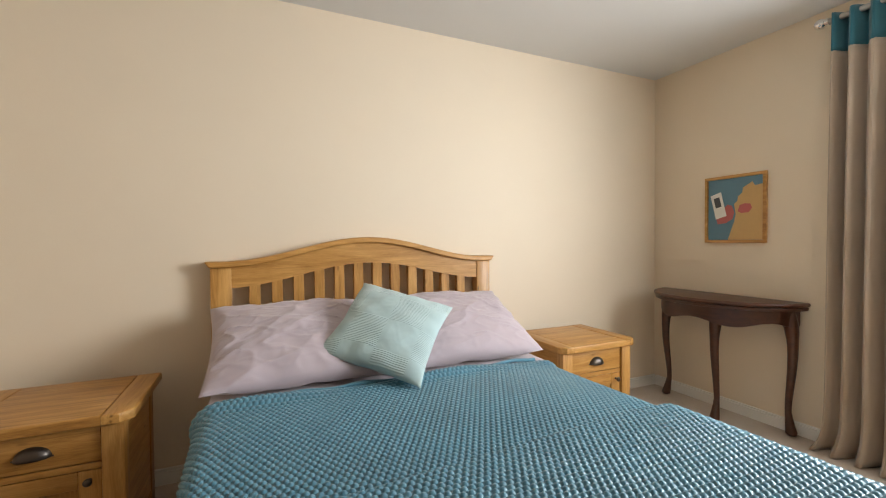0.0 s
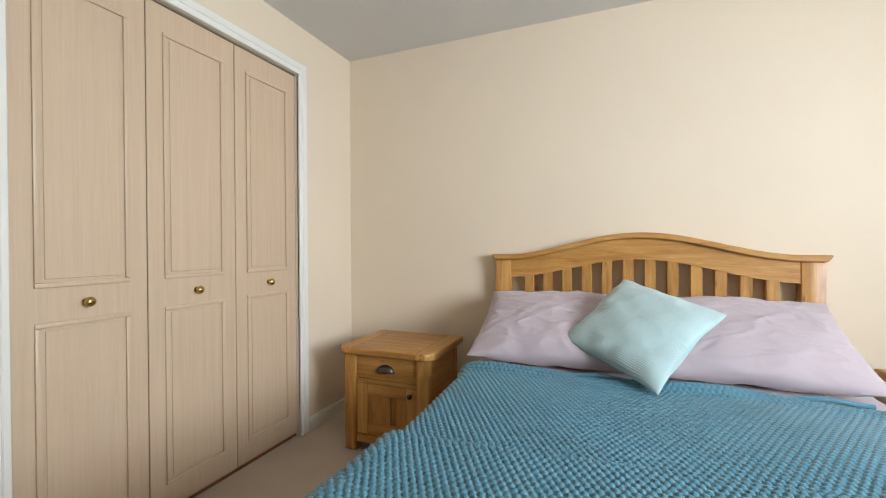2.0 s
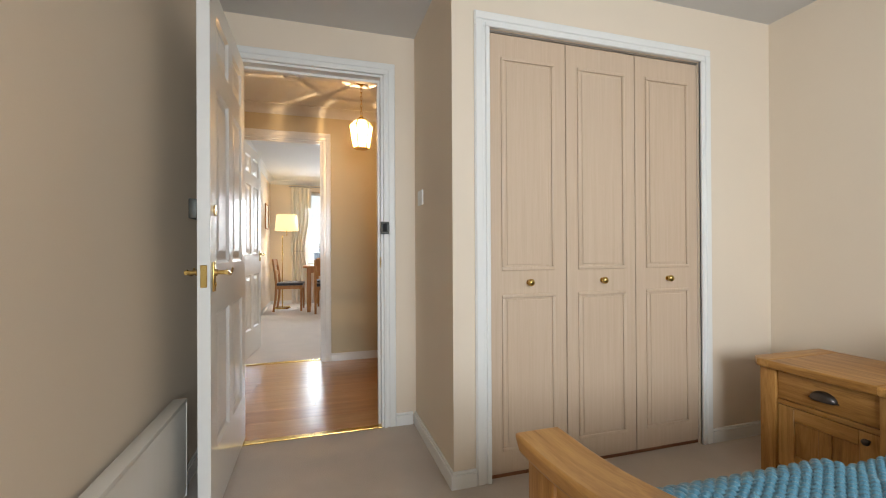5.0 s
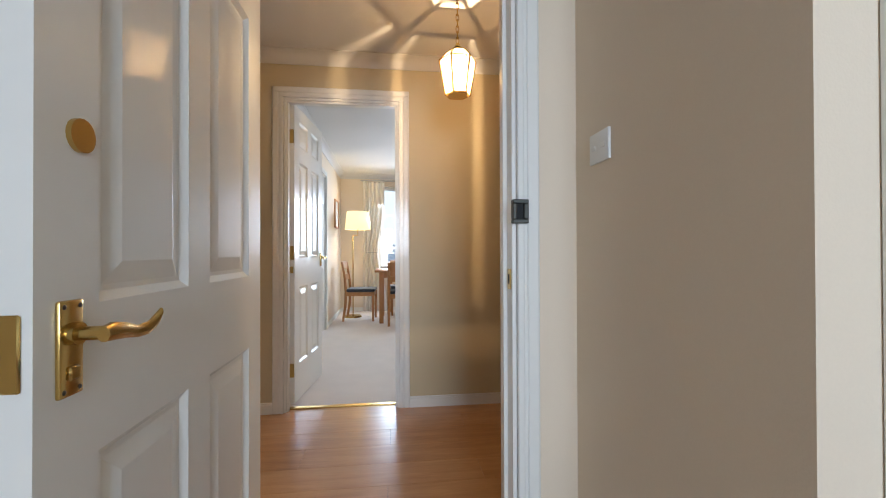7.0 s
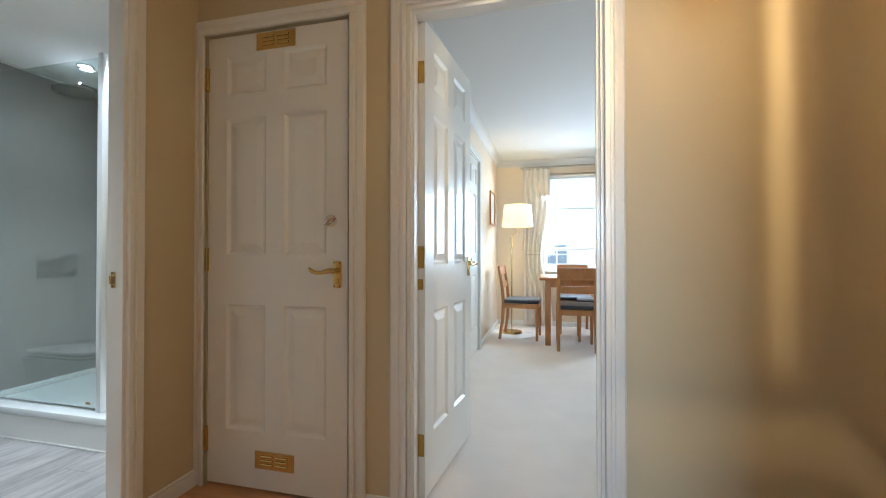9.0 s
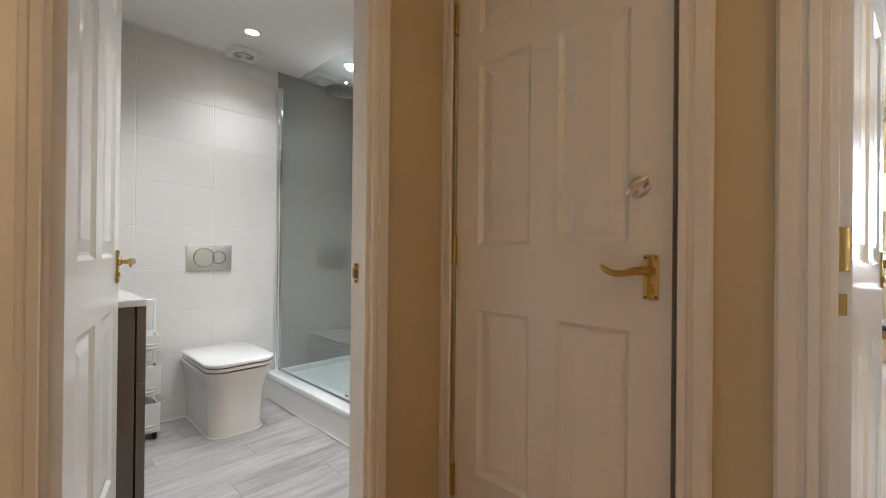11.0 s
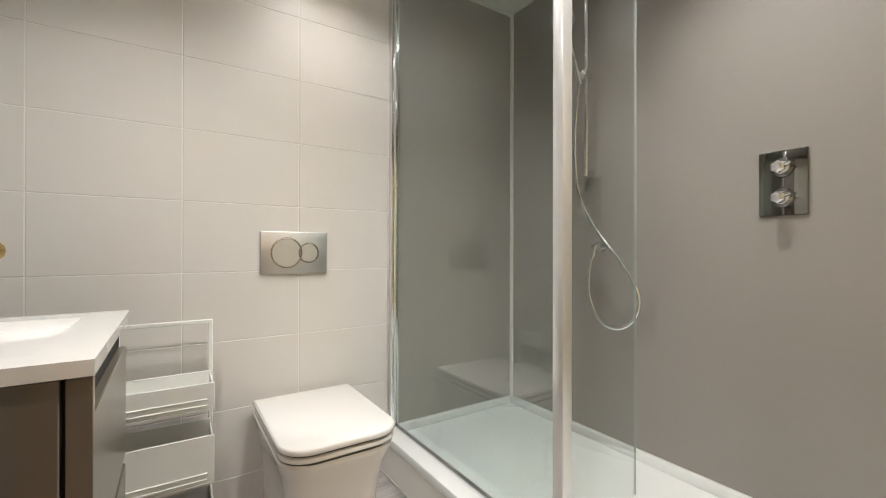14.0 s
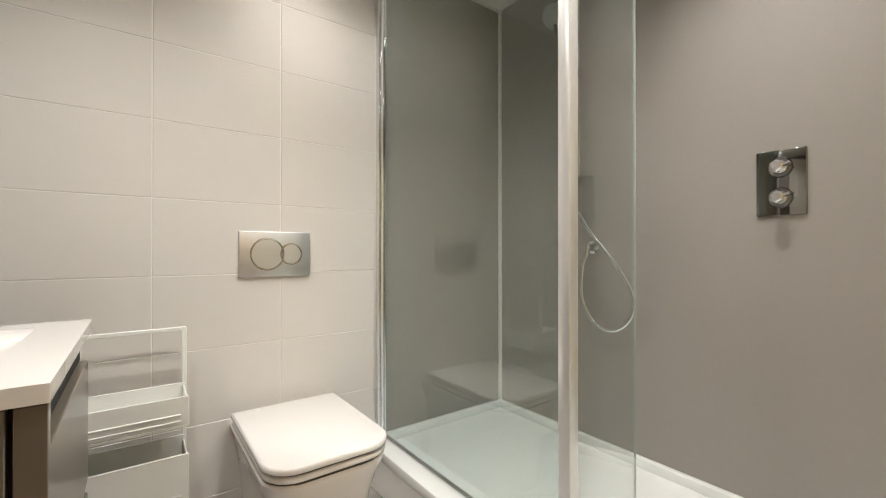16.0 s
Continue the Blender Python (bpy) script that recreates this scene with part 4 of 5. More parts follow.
part("tabletop", slab(B(), half_moon(0.36, TR), 0.700, 0.722, 0.008), MAHOGANY, table)
part("lower_leaf", slab(B(), half_moon(0.352, TR - 0.008), 0.678, 0.698, 0.005), MAHOGANY, table)
bm, n = B(), 36
rings = []
for k in range(n + 1):
    a = math.pi * k / n
    low = 0.592 - 0.016 * math.cos(a * 6) + (0.018 if k in (0, n) else 0)
    o, i = 0.0, 0.016
    p = [(-(0.318 - q) * math.sin(a), -(TR - 0.045 - q) * math.cos(a)) for q in (o, i)]
    rings.append([(p[0][0], p[0][1], low), (p[1][0], p[1][1], low), (p[1][0], p[1][1], 0.677), (p[0][0], p[0][1], 0.677)])
part("apron", loft(bm, rings), MAHOGANY, table)


def cabriole(x, y, ox, oy):
    pts, rs = [], []
    for k in range(19):
        f = k / 18
        bend = 0.030 * math.sin(f * math.pi * 1.0) * (1 - f) * 2 - 0.012 * math.sin(f * math.pi) + 0.02 * max(0, f - 0.82) / 0.18
        pts.append((x + ox * bend, y + oy * bend, 0.66 - f * 0.645))
        rs.append(0.029 - 0.014 * min(1, f / 0.8) + (0.012 * ((f - 0.85) / 0.15) if f > 0.85 else 0) + 0.006 * math.exp(-((f - 0.12) / 0.08) ** 2))
    bm = tube(B(), pts, rs, 12)
    ball(bm, (x + ox * 0.022, y + oy * 0.022, 0.014), 0.024, (1, 1, 0.58), 14)
    for s in (-1, 1):
        tube(bm, [(x - s * oy * 0.02, y + s * ox * 0.02, 0.60), (x - s * oy * 0.05, y + s * ox * 0.05, 0.615), (x - s * oy * 0.075, y + s * ox * 0.075, 0.63)], [0.016, 0.011, 0.006])
    part("leg", bm, MAHOGANY, table)


cabriole(-0.045, -0.355, -0.3, -0.95)
cabriole(-0.215, -0.08, -1, 0.0)
cabriole(-0.10, 0.315, -0.5, 0.87)

# framed poster on the east wall
frame_thing = thing("framed_poster", "square poster in a light oak frame on the cream wall", "picture", pose(EAST, 1.556, 1.247))
PW, PH = 0.178, 0.207
for y0, y1, z0, z1 in ((-PW, PW, PH - 0.018, PH), (-PW, PW, -PH, -PH + 0.018), (-PW, -PW + 0.018, -PH + 0.018, PH - 0.018), (PW - 0.018, PW, -PH + 0.018, PH - 0.018)):
    part("frame_bar", box(B(), -0.02, 0, y0, y1, z0, z1, 0.002, 1), OAK_SIDE, frame_thing)
SLATE = plain("slate_blue_print", (0.09, 0.20, 0.27), 0.4, vary=0.08, relief=0.0)
SAND = plain("sand_print", (0.52, 0.33, 0.13), 0.4, vary=0.1, relief=0.0)
RED = plain("brick_red_print", (0.42, 0.10, 0.09), 0.4, vary=0.2, relief=0.0)
PAPER = plain("white_print", (0.70, 0.68, 0.64), 0.5, vary=0.05, relief=0.0)
INK = plain("dark_print", (0.05, 0.05, 0.055), 0.5, vary=0.05, relief=0.0)
part("print", box(B(), -0.008, -0.004, -PW + 0.016, PW - 0.016, -PH + 0.016, PH - 0.016), SLATE, frame_thing, "slate blue printed sheet")


def shape(points, x, material, name, parent):
    bm = B()
    bm.faces.new([bm.verts.new((x, y, z)) for y, z in points])
    up = bmesh.ops.extrude_face_region(bm, geom=bm.faces[:])["geom"]
    bmesh.ops.translate(bm, verts=[g for g in up if isinstance(g, bmesh.types.BMVert)], vec=(-0.0008, 0, 0))
    return part(name, bm, material, parent, smooth=False)


shape([(0.038, -0.188), (0.0, -0.075), (-0.008, -0.03), (0.002, 0.028), (-0.018, 0.05), (-0.02, 0.075), (-0.045, 0.095), (-0.05, 0.125), (-0.10, 0.155), (-0.115, 0.13), (-0.158, 0.138), (-0.158, -0.188)], -0.0081, SAND, "print_shape", frame_thing)
shape([(0.11, -0.05), (0.10, -0.09), (0.05, -0.085), (0.01, -0.06), (0.0, -0.02), (0.015, 0.02), (0.04, 0.03)], -0.0088, RED, "print_shape", frame_thing)
shape([(-0.02, -0.015), (-0.03, 0.02), (-0.06, 0.03), (-0.09, 0.025), (-0.10, 0.0), (-0.08, -0.025), (-0.04, -0.028)], -0.0091, RED, "print_shape", frame_thing)
shape([(0.045, -0.04), (0.11, -0.06), (0.145, 0.09), (0.08, 0.11)], -0.0101, PAPER, "print_shape", frame_thing)
shape([(0.075, 0.02), (0.11, 0.01), (0.125, 0.07), (0.09, 0.08)], -0.0111, INK, "print_shape", frame_thing)

# curtain on a pole by the bedroom window
def drape(m, name, label, width, z0, z1, folds, depth, bands, seed, tie=None, lean=0.0, flare=0.0):
    """A pleated curtain hanging along local y; bands: (z from, z to, material, part name)."""
    c = thing(name, label, "curtain", m)
    rnd = random.Random(seed)
    ph = rnd.uniform(0, 6)
    for b0, b1, material, pname in bands:
        bm, n, rows = B(), folds * 12, []
        steps = max(2, int((b1 - b0) / 0.03))
        for j in range(steps + 1):
            z = b0 + (b1 - b0) * j / steps
            f = (z - z0) / (z1 - z0)
            gather = 1.0
            if tie:
                gather = 1 - 0.30 * math.exp(-((z - tie) / 0.45) ** 2)
            spread = 1.0 + 0.10 * (1 - f) ** 2
            r = []
            for i in range(n + 1):
                u = i / n
                y = u * width * gather * spread + lean * (1 - f)
                a = u * folds * 2 * math.pi + ph + 0.12 * math.sin(2.2 * f + 5 * u)
                x = depth * (0.65 + 0.35 * math.sin(3 * u + 2 * f)) * math.sin(a)
                low = flare * math.exp(-f / 0.03)
                y -= low * (1 - u) ** 2
                x += low * (0.55 + 0.45 * math.sin(a))
                r.append(bm.verts.new((x, y, z)))
            rows.append(r)
        for a, b in zip(rows, rows[1:]):
            for i in range(n):
                bm.faces.new((a[i], a[i + 1], b[i + 1], b[i]))
        ob = part(pname, bm, material, c)
        ob.modifiers.new("cloth", "SOLIDIFY").thickness = 0.004
    return c


drape(pose(EAST - 0.085, 1.045, 0, 0, 0, 180), "curtain", "beige curtain with a deep teal top band, drawn aside", 0.36, 0.006, 2.15, 5, 0.040, ((0.006, 1.968, BEIGE_CURTAIN, "drop"), (1.966, 2.15, TEAL_CURTAIN, "top_band")), 4, lean=-0.02, flare=0.04)
pole = thing("curtain_pole", "brushed steel curtain pole with a ball finial", "curtain pole", pose(EAST - 0.085, 0.12, 2.13))
part("pole", rod(B(), (0, -0.95, 0), (0, 0.95, 0), 0.014), STEEL, pole)
for s in (-1, 1):
    bm = ball(B(), (0, s * 0.985, 0), 0.026)
    rod(bm, (0, s * 0.95, 0), (0, s * 0.965, 0), 0.019)
    part("finial", bm, CHROME, pole)
    bm = rod(B(), (0, s * 0.93, 0), (0.085, s * 0.93, 0), 0.008)
    rod(bm, (0.078, s * 0.93, 0), (0.085, s * 0.93, 0), 0.024)
    part("bracket", bm, STEEL, pole)


def window(name, label, x0, x1, y0, y1, z0, z1, bars_z=(), bars_y=()):
    """A white-framed window in a wall that faces along x."""
    win = thing(name, label, "window", pose((x0 + x1) / 2, (y0 + y1) / 2, z0))
    tagged(win, kind="structure")
    d, w, h = (x1 - x0) / 2, (y1 - y0) / 2, z1 - z0
    f = 0.055
    for a, b, c, e in ((-w, -w + f, 0, h), (w - f, w, 0, h), (-w + f, w - f, 0, f), (-w + f, w - f, h - f, h)):
        part("window_frame", box(B(), -d, d, a, b, c, e, 0.004, 1), GLOSS, win)
    for z in bars_z:
        part("window_rail", box(B(), -d * 0.8, d * 0.8, -w + f, w - f, z - z0 - 0.025, z - z0 + 0.025, 0.003, 1), GLOSS, win)
    for y in bars_y:
        part("window_bar", box(B(), -d * 0.79, d * 0.79, y - 0.02, y + 0.02, f, h - f, 0.003, 1), GLOSS, win)
    pane = part("pane", box(B(), -0.003, 0.003, -w + f, w - f, f, h - f), WINDOW_GLASS, win)
    pane.visible_shadow = False
    return win


win = window("window_1", "white-framed bedroom window", EAST + 0.14, EAST + 0.21, WIN_Y0, WIN_Y1, WIN_Z0, WIN_Z1, (1.62,), (0.0,))
part("window_sill", box(B(), -0.175, 0.0, -0.78, 0.78, -0.03, -0.002, 0.006), GLOSS, win)


def radiator(m, label, length, height, cols, ridge=0.010):
    r = thing("radiator", label, "radiator", m)
    part("panel_back", box(B(), 0.030, 0.046, 0, length, 0.0, height, 0.004), RADIATOR, r)
    step = length / cols
    bm = B()
    rows = []
    for i in range(cols * 8 + 1):
        u = i / 8
        q = (u % 1.0)
        x = 0.062 + ridge * (1 if 0.28 < q < 0.72 else 0 if (q < 0.14 or q > 0.86) else 0.5)
        rows.append((x, u * step))
    prof = [(0.010, 0.0), (0.03, 0.008), (height - 0.03, 0.008), (height - 0.010, 0.0)]
    grid = [[bm.verts.new(((x - 0.062) * (1 if 0 < j < 3 else 0) + 0.062 - (0.004 if j in (0, 3) else 0), y, z)) for x, y in rows] for j, (z, o) in enumerate(prof)]
    for a, b in zip(grid, grid[1:]):
        for i in range(len(rows) - 1):
            bm.faces.new((a[i], a[i + 1], b[i + 1], b[i]))
    part("panel_front", bm, RADIATOR, r)
    part("top_grille", box(B(), 0.018, 0.066, 0.003, length - 0.003, height - 0.012, height + 0.004, 0.003), RADIATOR, r)
    for y in (0.0, length):
        part("side_cheek", box(B(), 0.018, 0.064, y - 0.002, y + 0.002, 0.006, height, 0.0015, 1), RADIATOR, r)
    for y in (0.12, length - 0.12):
        part("bracket", box(B(), 0.0, 0.030, y - 0.015, y + 0.015, 0.06, height - 0.06), RADIATOR, r)
    bm = tube(B(), [(0.03, 0.0, 0.03), (0.03, -0.055, 0.03), (0.03, -0.075, 0.018), (0.03, -0.078, -0.055)], 0.0075)
    rod(bm, (0.03, -0.02, 0.03), (0.03, -0.05, 0.03), 0.013)
    part("valve", bm, CHROME, r, "small radiator valve and pipe")
    return r


radiator(pose(0.75, SOUTH, 0.05, 0, 0, 90), "white panel radiator on the bedroom wall behind the door", 1.80, 0.38, 40, 0.0004)

switch = thing("light_switch", "white double light switch with a dimmer", "light switch", pose(-1.432, RECESS_Y, 1.283))
part("plate", box(B(), -0.050, 0.050, -0.008, 0, -0.040, 0.040, 0.003), PLASTIC, switch)
for x in (-0.026, 0.026):
    part("rocker", box(B(), x - 0.011, x + 0.011, -0.0105, -0.008, -0.006, 0.006, 0.001, 1), PLASTIC, switch)

# ---- hall things ----
lantern = thing("hanging_lantern", "lit brass and glass hexagonal lantern hanging on a chain", "ceiling light", pose(-2.381, 0.066, 1.765))


def ring6(r, z, turn=0.0):
    return [Vector((r * math.cos(math.pi / 3 * k + turn), r * math.sin(math.pi / 3 * k + turn), z)) for k in range(6)]


# corner angle, dim edge strips and clear gaps are set to throw wall streaks
VERTEX = radians(151)
low, mid, high = ring6(0.060, 0.0, VERTEX), ring6(0.088, 0.165, VERTEX), ring6(0.050, 0.205, VERTEX)
for k in range(6):
    q = (k + 1) % 6
    for a, b in ((low[k], mid[k]), (mid[k], high[k])):
        part("frame_bar", tube(B(), [a, b], 0.0048, 6), BRASS, lantern)
    for r in (low, mid, high):
        part("frame_ring_bar", tube(B(), [r[k], r[q]], 0.0032, 6), BRASS, lantern)
    for f0, f1, glass_kind, pname in ((0.03, 0.16, BEVEL_GLASS, "bevelled_edge"), (0.84, 0.97, BEVEL_GLASS, "bevelled_edge"), (0.22, 0.78, LANTERN_GLASS, "pane")):
        bm = B()
        bm.faces.new([bm.verts.new(p) for p in (low[k].lerp(low[q], f0), low[k].lerp(low[q], f1), mid[k].lerp(mid[q], f1), mid[k].lerp(mid[q], f0))])
        ob = part(pname, bm, glass_kind, lantern, smooth=False)
        ob.modifiers.new("thick", "SOLIDIFY").thickness = 0.002
    # sloped panes added to dim the bulb's light on the ceiling
    bm = B()
    bm.faces.new([bm.verts.new(p) for p in (mid[k].lerp(mid[q], 0.05), mid[k].lerp(mid[q], 0.95), high[k].lerp(high[q], 0.95), high[k].lerp(high[q], 0.05))])
    part("shoulder_pane", bm, BEVEL_GLASS, lantern, smooth=False).modifiers.new("thick", "SOLIDIFY").thickness = 0.002
    part("crown_arm", tube(B(), [high[k], Vector((0, 0, 0.24))], 0.0035, 6), BRASS, lantern)
part("crown", rod(B(), (0, 0, 0.232), (0, 0, 0.25), 0.016, 0.008), BRASS, lantern)
# plate added to keep the bulb's light off the lower wall
part("base_plate", rod(B(), (0, 0, -0.004), (0, 0, 0.002), 0.052, seg=6), BRASS, lantern)
part("bulb_holder", rod(B(), (0, 0, 0.225), (0, 0, 0.145), 0.014), BRASS, lantern)
bulb = part("bulb", ball(B(), (0, 0, 0.09), 0.024, (1, 1, 1.5)), BULB, lantern, "glowing candle bulb")
bulb.visible_shadow = False
for k in range(8):
    z0 = 0.245 + k * 0.028
    a = 0 if k % 2 else math.pi / 2
    pts = [(0.007 * math.cos(q) * math.cos(a), 0.007 * math.cos(q) * math.sin(a), z0 + 0.018 + 0.019 * math.sin(q)) for q in (2 * math.pi * i / 14 for i in range(15))]
    part("chain_link", tube(B(), pts, 0.0022, 6), BRASS, lantern)
bm = rod(B(), (0, 0, HZ - 1.765), (0, 0, HZ - 1.765 - 0.02), 0.045, 0.04, 24)
rod(bm, (0, 0, HZ - 1.785), (0, 0, HZ - 1.765 - 0.05), 0.018, 0.008)
part("ceiling_rose", bm, BRASS, lantern)

alarm = thing("smoke_alarm", "round white smoke alarm on the hall ceiling", "smoke alarm", pose(-2.40, -0.43, HZ))
part("base", rod(B(), (0, 0, -0.018), (0, 0, 0), 0.056, seg=28), PLASTIC, alarm)
part("cap", rod(B(), (0, 0, -0.038), (0, 0, -0.018), 0.040, 0.052, 28), PLASTIC, alarm)

picture = thing("framed_print", "small landscape print in a thin gilt frame with a white mount", "picture", pose(HALL_W, 0.995, 1.538))
PW, PH = 0.215, 0.187
SILVER = plain("brushed_silver_gilt", (0.52, 0.41, 0.23), 0.26, 0.9, vary=0.1, relief=0.02)
for y0, y1, z0, z1 in ((-PW, PW, PH - 0.020, PH), (-PW, PW, -PH, -PH + 0.020), (-PW, -PW + 0.020, -PH + 0.020, PH - 0.020), (PW - 0.020, PW, -PH + 0.020, PH - 0.020)):
    part("frame_bar", box(B(), 0, 0.018, y0, y1, z0, z1, 0.002, 1), SILVER, picture)
part("mount", box(B(), 0.003, 0.006, -PW + 0.012, PW - 0.012, -PH + 0.012, PH - 0.012), PAPER, picture)
part("print", box(B(), 0.006, 0.0075, -0.125, 0.125, -0.09, 0.10), plain("pale_sky_print", (0.55, 0.56, 0.58), 0.5, vary=0.15, big=14, relief=0.0), picture)


def patch(points, x, material):
    bm = B()
    bm.faces.new([bm.verts.new((x, y, z)) for y, z in points])
    up = bmesh.ops.extrude_face_region(bm, geom=bm.faces[:])["geom"]
    bmesh.ops.translate(bm, verts=[g for g in up if isinstance(g, bmesh.types.BMVert)], vec=(0.0006, 0, 0))
    part("print_shape", bm, material, picture, smooth=False)


def stroke(y, z, w, h, x, material, seed):
    """One loose brush stroke of the print."""
    rnd = random.Random(seed)
    ring = [(y + w / 2 * math.cos(q) * rnd.uniform(0.85, 1.1), z + h / 2 * (abs(math.sin(q)) ** 0.5) * (1 if math.sin(q) > 0 else -1) * rnd.uniform(0.6, 1.1)) for q in (2 * math.pi * k / 18 + 0.1 for k in range(18))]
    patch([(min(0.125, max(-0.125, p)), q) for p, q in ring], x, material)


ROCK = plain("brown_rock_print", (0.20, 0.13, 0.07), 0.5, vary=0.45, big=60, small=140, relief=0.0)
OCHRE = plain("ochre_land_print", (0.36, 0.24, 0.12), 0.5, vary=0.4, big=70, small=160, relief=0.0)
WATER = plain("slate_water_print", (0.15, 0.17, 0.23), 0.5, vary=0.3, big=40, relief=0.0)
CLOUD = plain("grey_cloud_print", (0.27, 0.28, 0.34), 0.5, vary=0.25, big=30, relief=0.0)
PEACH = plain("peach_cloud_print", (0.62, 0.47, 0.40), 0.5, vary=0.15, big=30, relief=0.0)
for n, (y, z, w, h, material) in enumerate((
        (-0.01, 0.050, 0.13, 0.03, PEACH), (-0.075, 0.074, 0.08, 0.010, CLOUD), (0.005, 0.070, 0.08, 0.022, CLOUD), (0.08, 0.080, 0.08, 0.009, CLOUD),
        (-0.085, -0.008, 0.08, 0.034, OCHRE), (0.035, 0.004, 0.17, 0.045, OCHRE), (0.06, 0.022, 0.06, 0.018, ROCK), (-0.03, 0.018, 0.05, 0.016, OCHRE),
        (-0.08, -0.066, 0.10, 0.042, WATER), (0.04, -0.072, 0.17, 0.034, CLOUD), (-0.02, -0.046, 0.075, 0.028, ROCK), (0.085, -0.036, 0.09, 0.024, ROCK), (0.06, -0.06, 0.05, 0.022, OCHRE),
        (-0.07, -0.034, 0.09, 0.010, PAPER), (0.015, -0.030, 0.06, 0.007, PAPER), (0.075, -0.028, 0.05, 0.005, PAPER))):
    stroke(y, z, w, h, 0.0075 + 0.0002 * n, material, n)

radiator(pose(HALL_W, 0.60, 0.094), "white ribbed panel radiator on the hall wall", 0.85, 0.50, 14, 0.006)

console = thing("console_table", "narrow table with an oak top and white legs in the hall", "table", pose(HALL_E, 0.365, 0))
part("tabletop", box(B(), -0.525, -0.02, 0, 0.9, 0.715, 0.75, 0.005), OAK_SIDE, console)
part("apron", box(B(), -0.49, -0.06, 0.035, 0.865, 0.63, 0.714), GLOSS, console)
for x in (-0.50, -0.09):
    for y in (0.02, 0.83):
        part("leg", box(B(), x, x + 0.05, y, y + 0.05, 0, 0.714, 0.003), GLOSS, console)

# ---- living room things ----
for n, (y0, y1) in enumerate((W1, W2)):
    win = window("window_%d" % (n + 2), "white-framed living room window with a half-drawn roller blind", LIV_W - 0.17, LIV_W - 0.10, y0, y1, LW0, LW1, (1.08,))
    part("window_sill", box(B(), -0.0, 0.175, -(y1 - y0) / 2, (y1 - y0) / 2, -0.03, -0.002, 0.005), GLOSS, win)
    blind = thing("roller_blind", "translucent white roller blind lowered over the upper window", "blind", pose(LIV_W - 0.06, (y0 + y1) / 2, LW1), "living room blinds")
    hw = (y1 - y0) / 2 - 0.02
    part("roller", rod(B(), (0, -hw, -0.03), (0, hw, -0.03), 0.022), PLASTIC, blind)
    part("fabric", box(B(), 0.016, 0.018, -hw, hw, -0.49, -0.03), BLIND, blind)
    part("hem_bar", box(B(), 0.011, 0.023, -hw, hw, -0.51, -0.49, 0.003), PLASTIC, blind)

drape(pose(LIV_W + 0.10, -0.72, 0.0), "curtain", "cream curtain held back by the window", 0.36, 0.02, 2.20, 5, 0.035, ((0.02, 2.20, CREAM_CURTAIN, "drop"),), 6, tie=1.0)
pole = thing("curtain_pole", "thin metal curtain pole over the living room windows", "curtain pole", pose(LIV_W + 0.10, 0.6, 2.215))
part("pole", rod(B(), (0, -1.36, 0), (0, 1.5, 0), 0.011), STEEL, pole)
for y in (-1.33, 0.0, 1.45):
    part("bracket", rod(B(), (-0.10, y, 0), (0, y, 0), 0.008), STEEL, pole)
hold = thing("holdback", "slim metal curtain holdback on the wall", "holdback", pose(LIV_W, -0.55, 1.0))
part("arm", tube(B(), [(0, 0.06, 0), (0.13, 0.06, 0), (0.15, 0.02, 0), (0.15, -0.12, 0)], 0.006), STEEL, hold)

flamp = thing("floor_lamp", "lit floor lamp, cream drum shade on a slim brass stand", "floor lamp", pose(-6.98, -0.84, 0.004))
part("base", rod(B(), (0, 0, 0), (0, 0, 0.025), 0.135, 0.125, 32), BRASS, flamp)
part("pole", rod(B(), (0, 0, 0.02), (0, 0, 1.26), 0.009), BRASS, flamp)
part("swing_arm", tube(B(), [(0, 0, 1.25), (0.04, 0.0, 1.26), (0.08, 0.08, 1.26), (0.08, 0.08, 1.42)], 0.006), BRASS, flamp)
bm = B()
bmesh.ops.create_cone(bm, cap_ends=False, segments=40, radius1=0.195, radius2=0.165, depth=0.275, matrix=Matrix.Translation((0.08, 0.08, 1.487)))
shade = part("shade", bm, SHADE, flamp, "glowing cream fabric drum shade")
shade.modifiers.new("cloth", "SOLIDIFY").thickness = 0.003
part("bulb", ball(B(), (0.08, 0.08, 1.47), 0.03), BULB, flamp).visible_shadow = False
cord = thing("lamp_cord", "thin pale lamp cord lying on the carpet", "cord", pose(-6.9, -0.8, 0.008))
part("cord", tube(B(), [(0.05 + 0.22 * math.cos(a * 0.33) * (1 - a * 0.02), 0.12 + 0.12 * math.sin(a * 0.33), 0.0) for a in range(18)], 0.003, 6), PLASTIC, cord)

wallpic = thing("wall_picture", "pale picture in a thin wooden frame on the living room wall", "picture", pose(-7.0, LIV_S, 1.60))
for x0, x1, z0, z1 in ((-0.2, 0.2, 0.195, 0.215), (-0.2, 0.2, -0.215, -0.195), (-0.2, -0.18, -0.195, 0.195), (0.18, 0.2, -0.195, 0.195)):
    part("frame_bar", box(B(), x0, x1, 0, 0.02, z0, z1), DINING, wallpic)
part("print", box(B(), -0.18, 0.18, 0.002, 0.008, -0.195, 0.195), PAPER, wallpic)


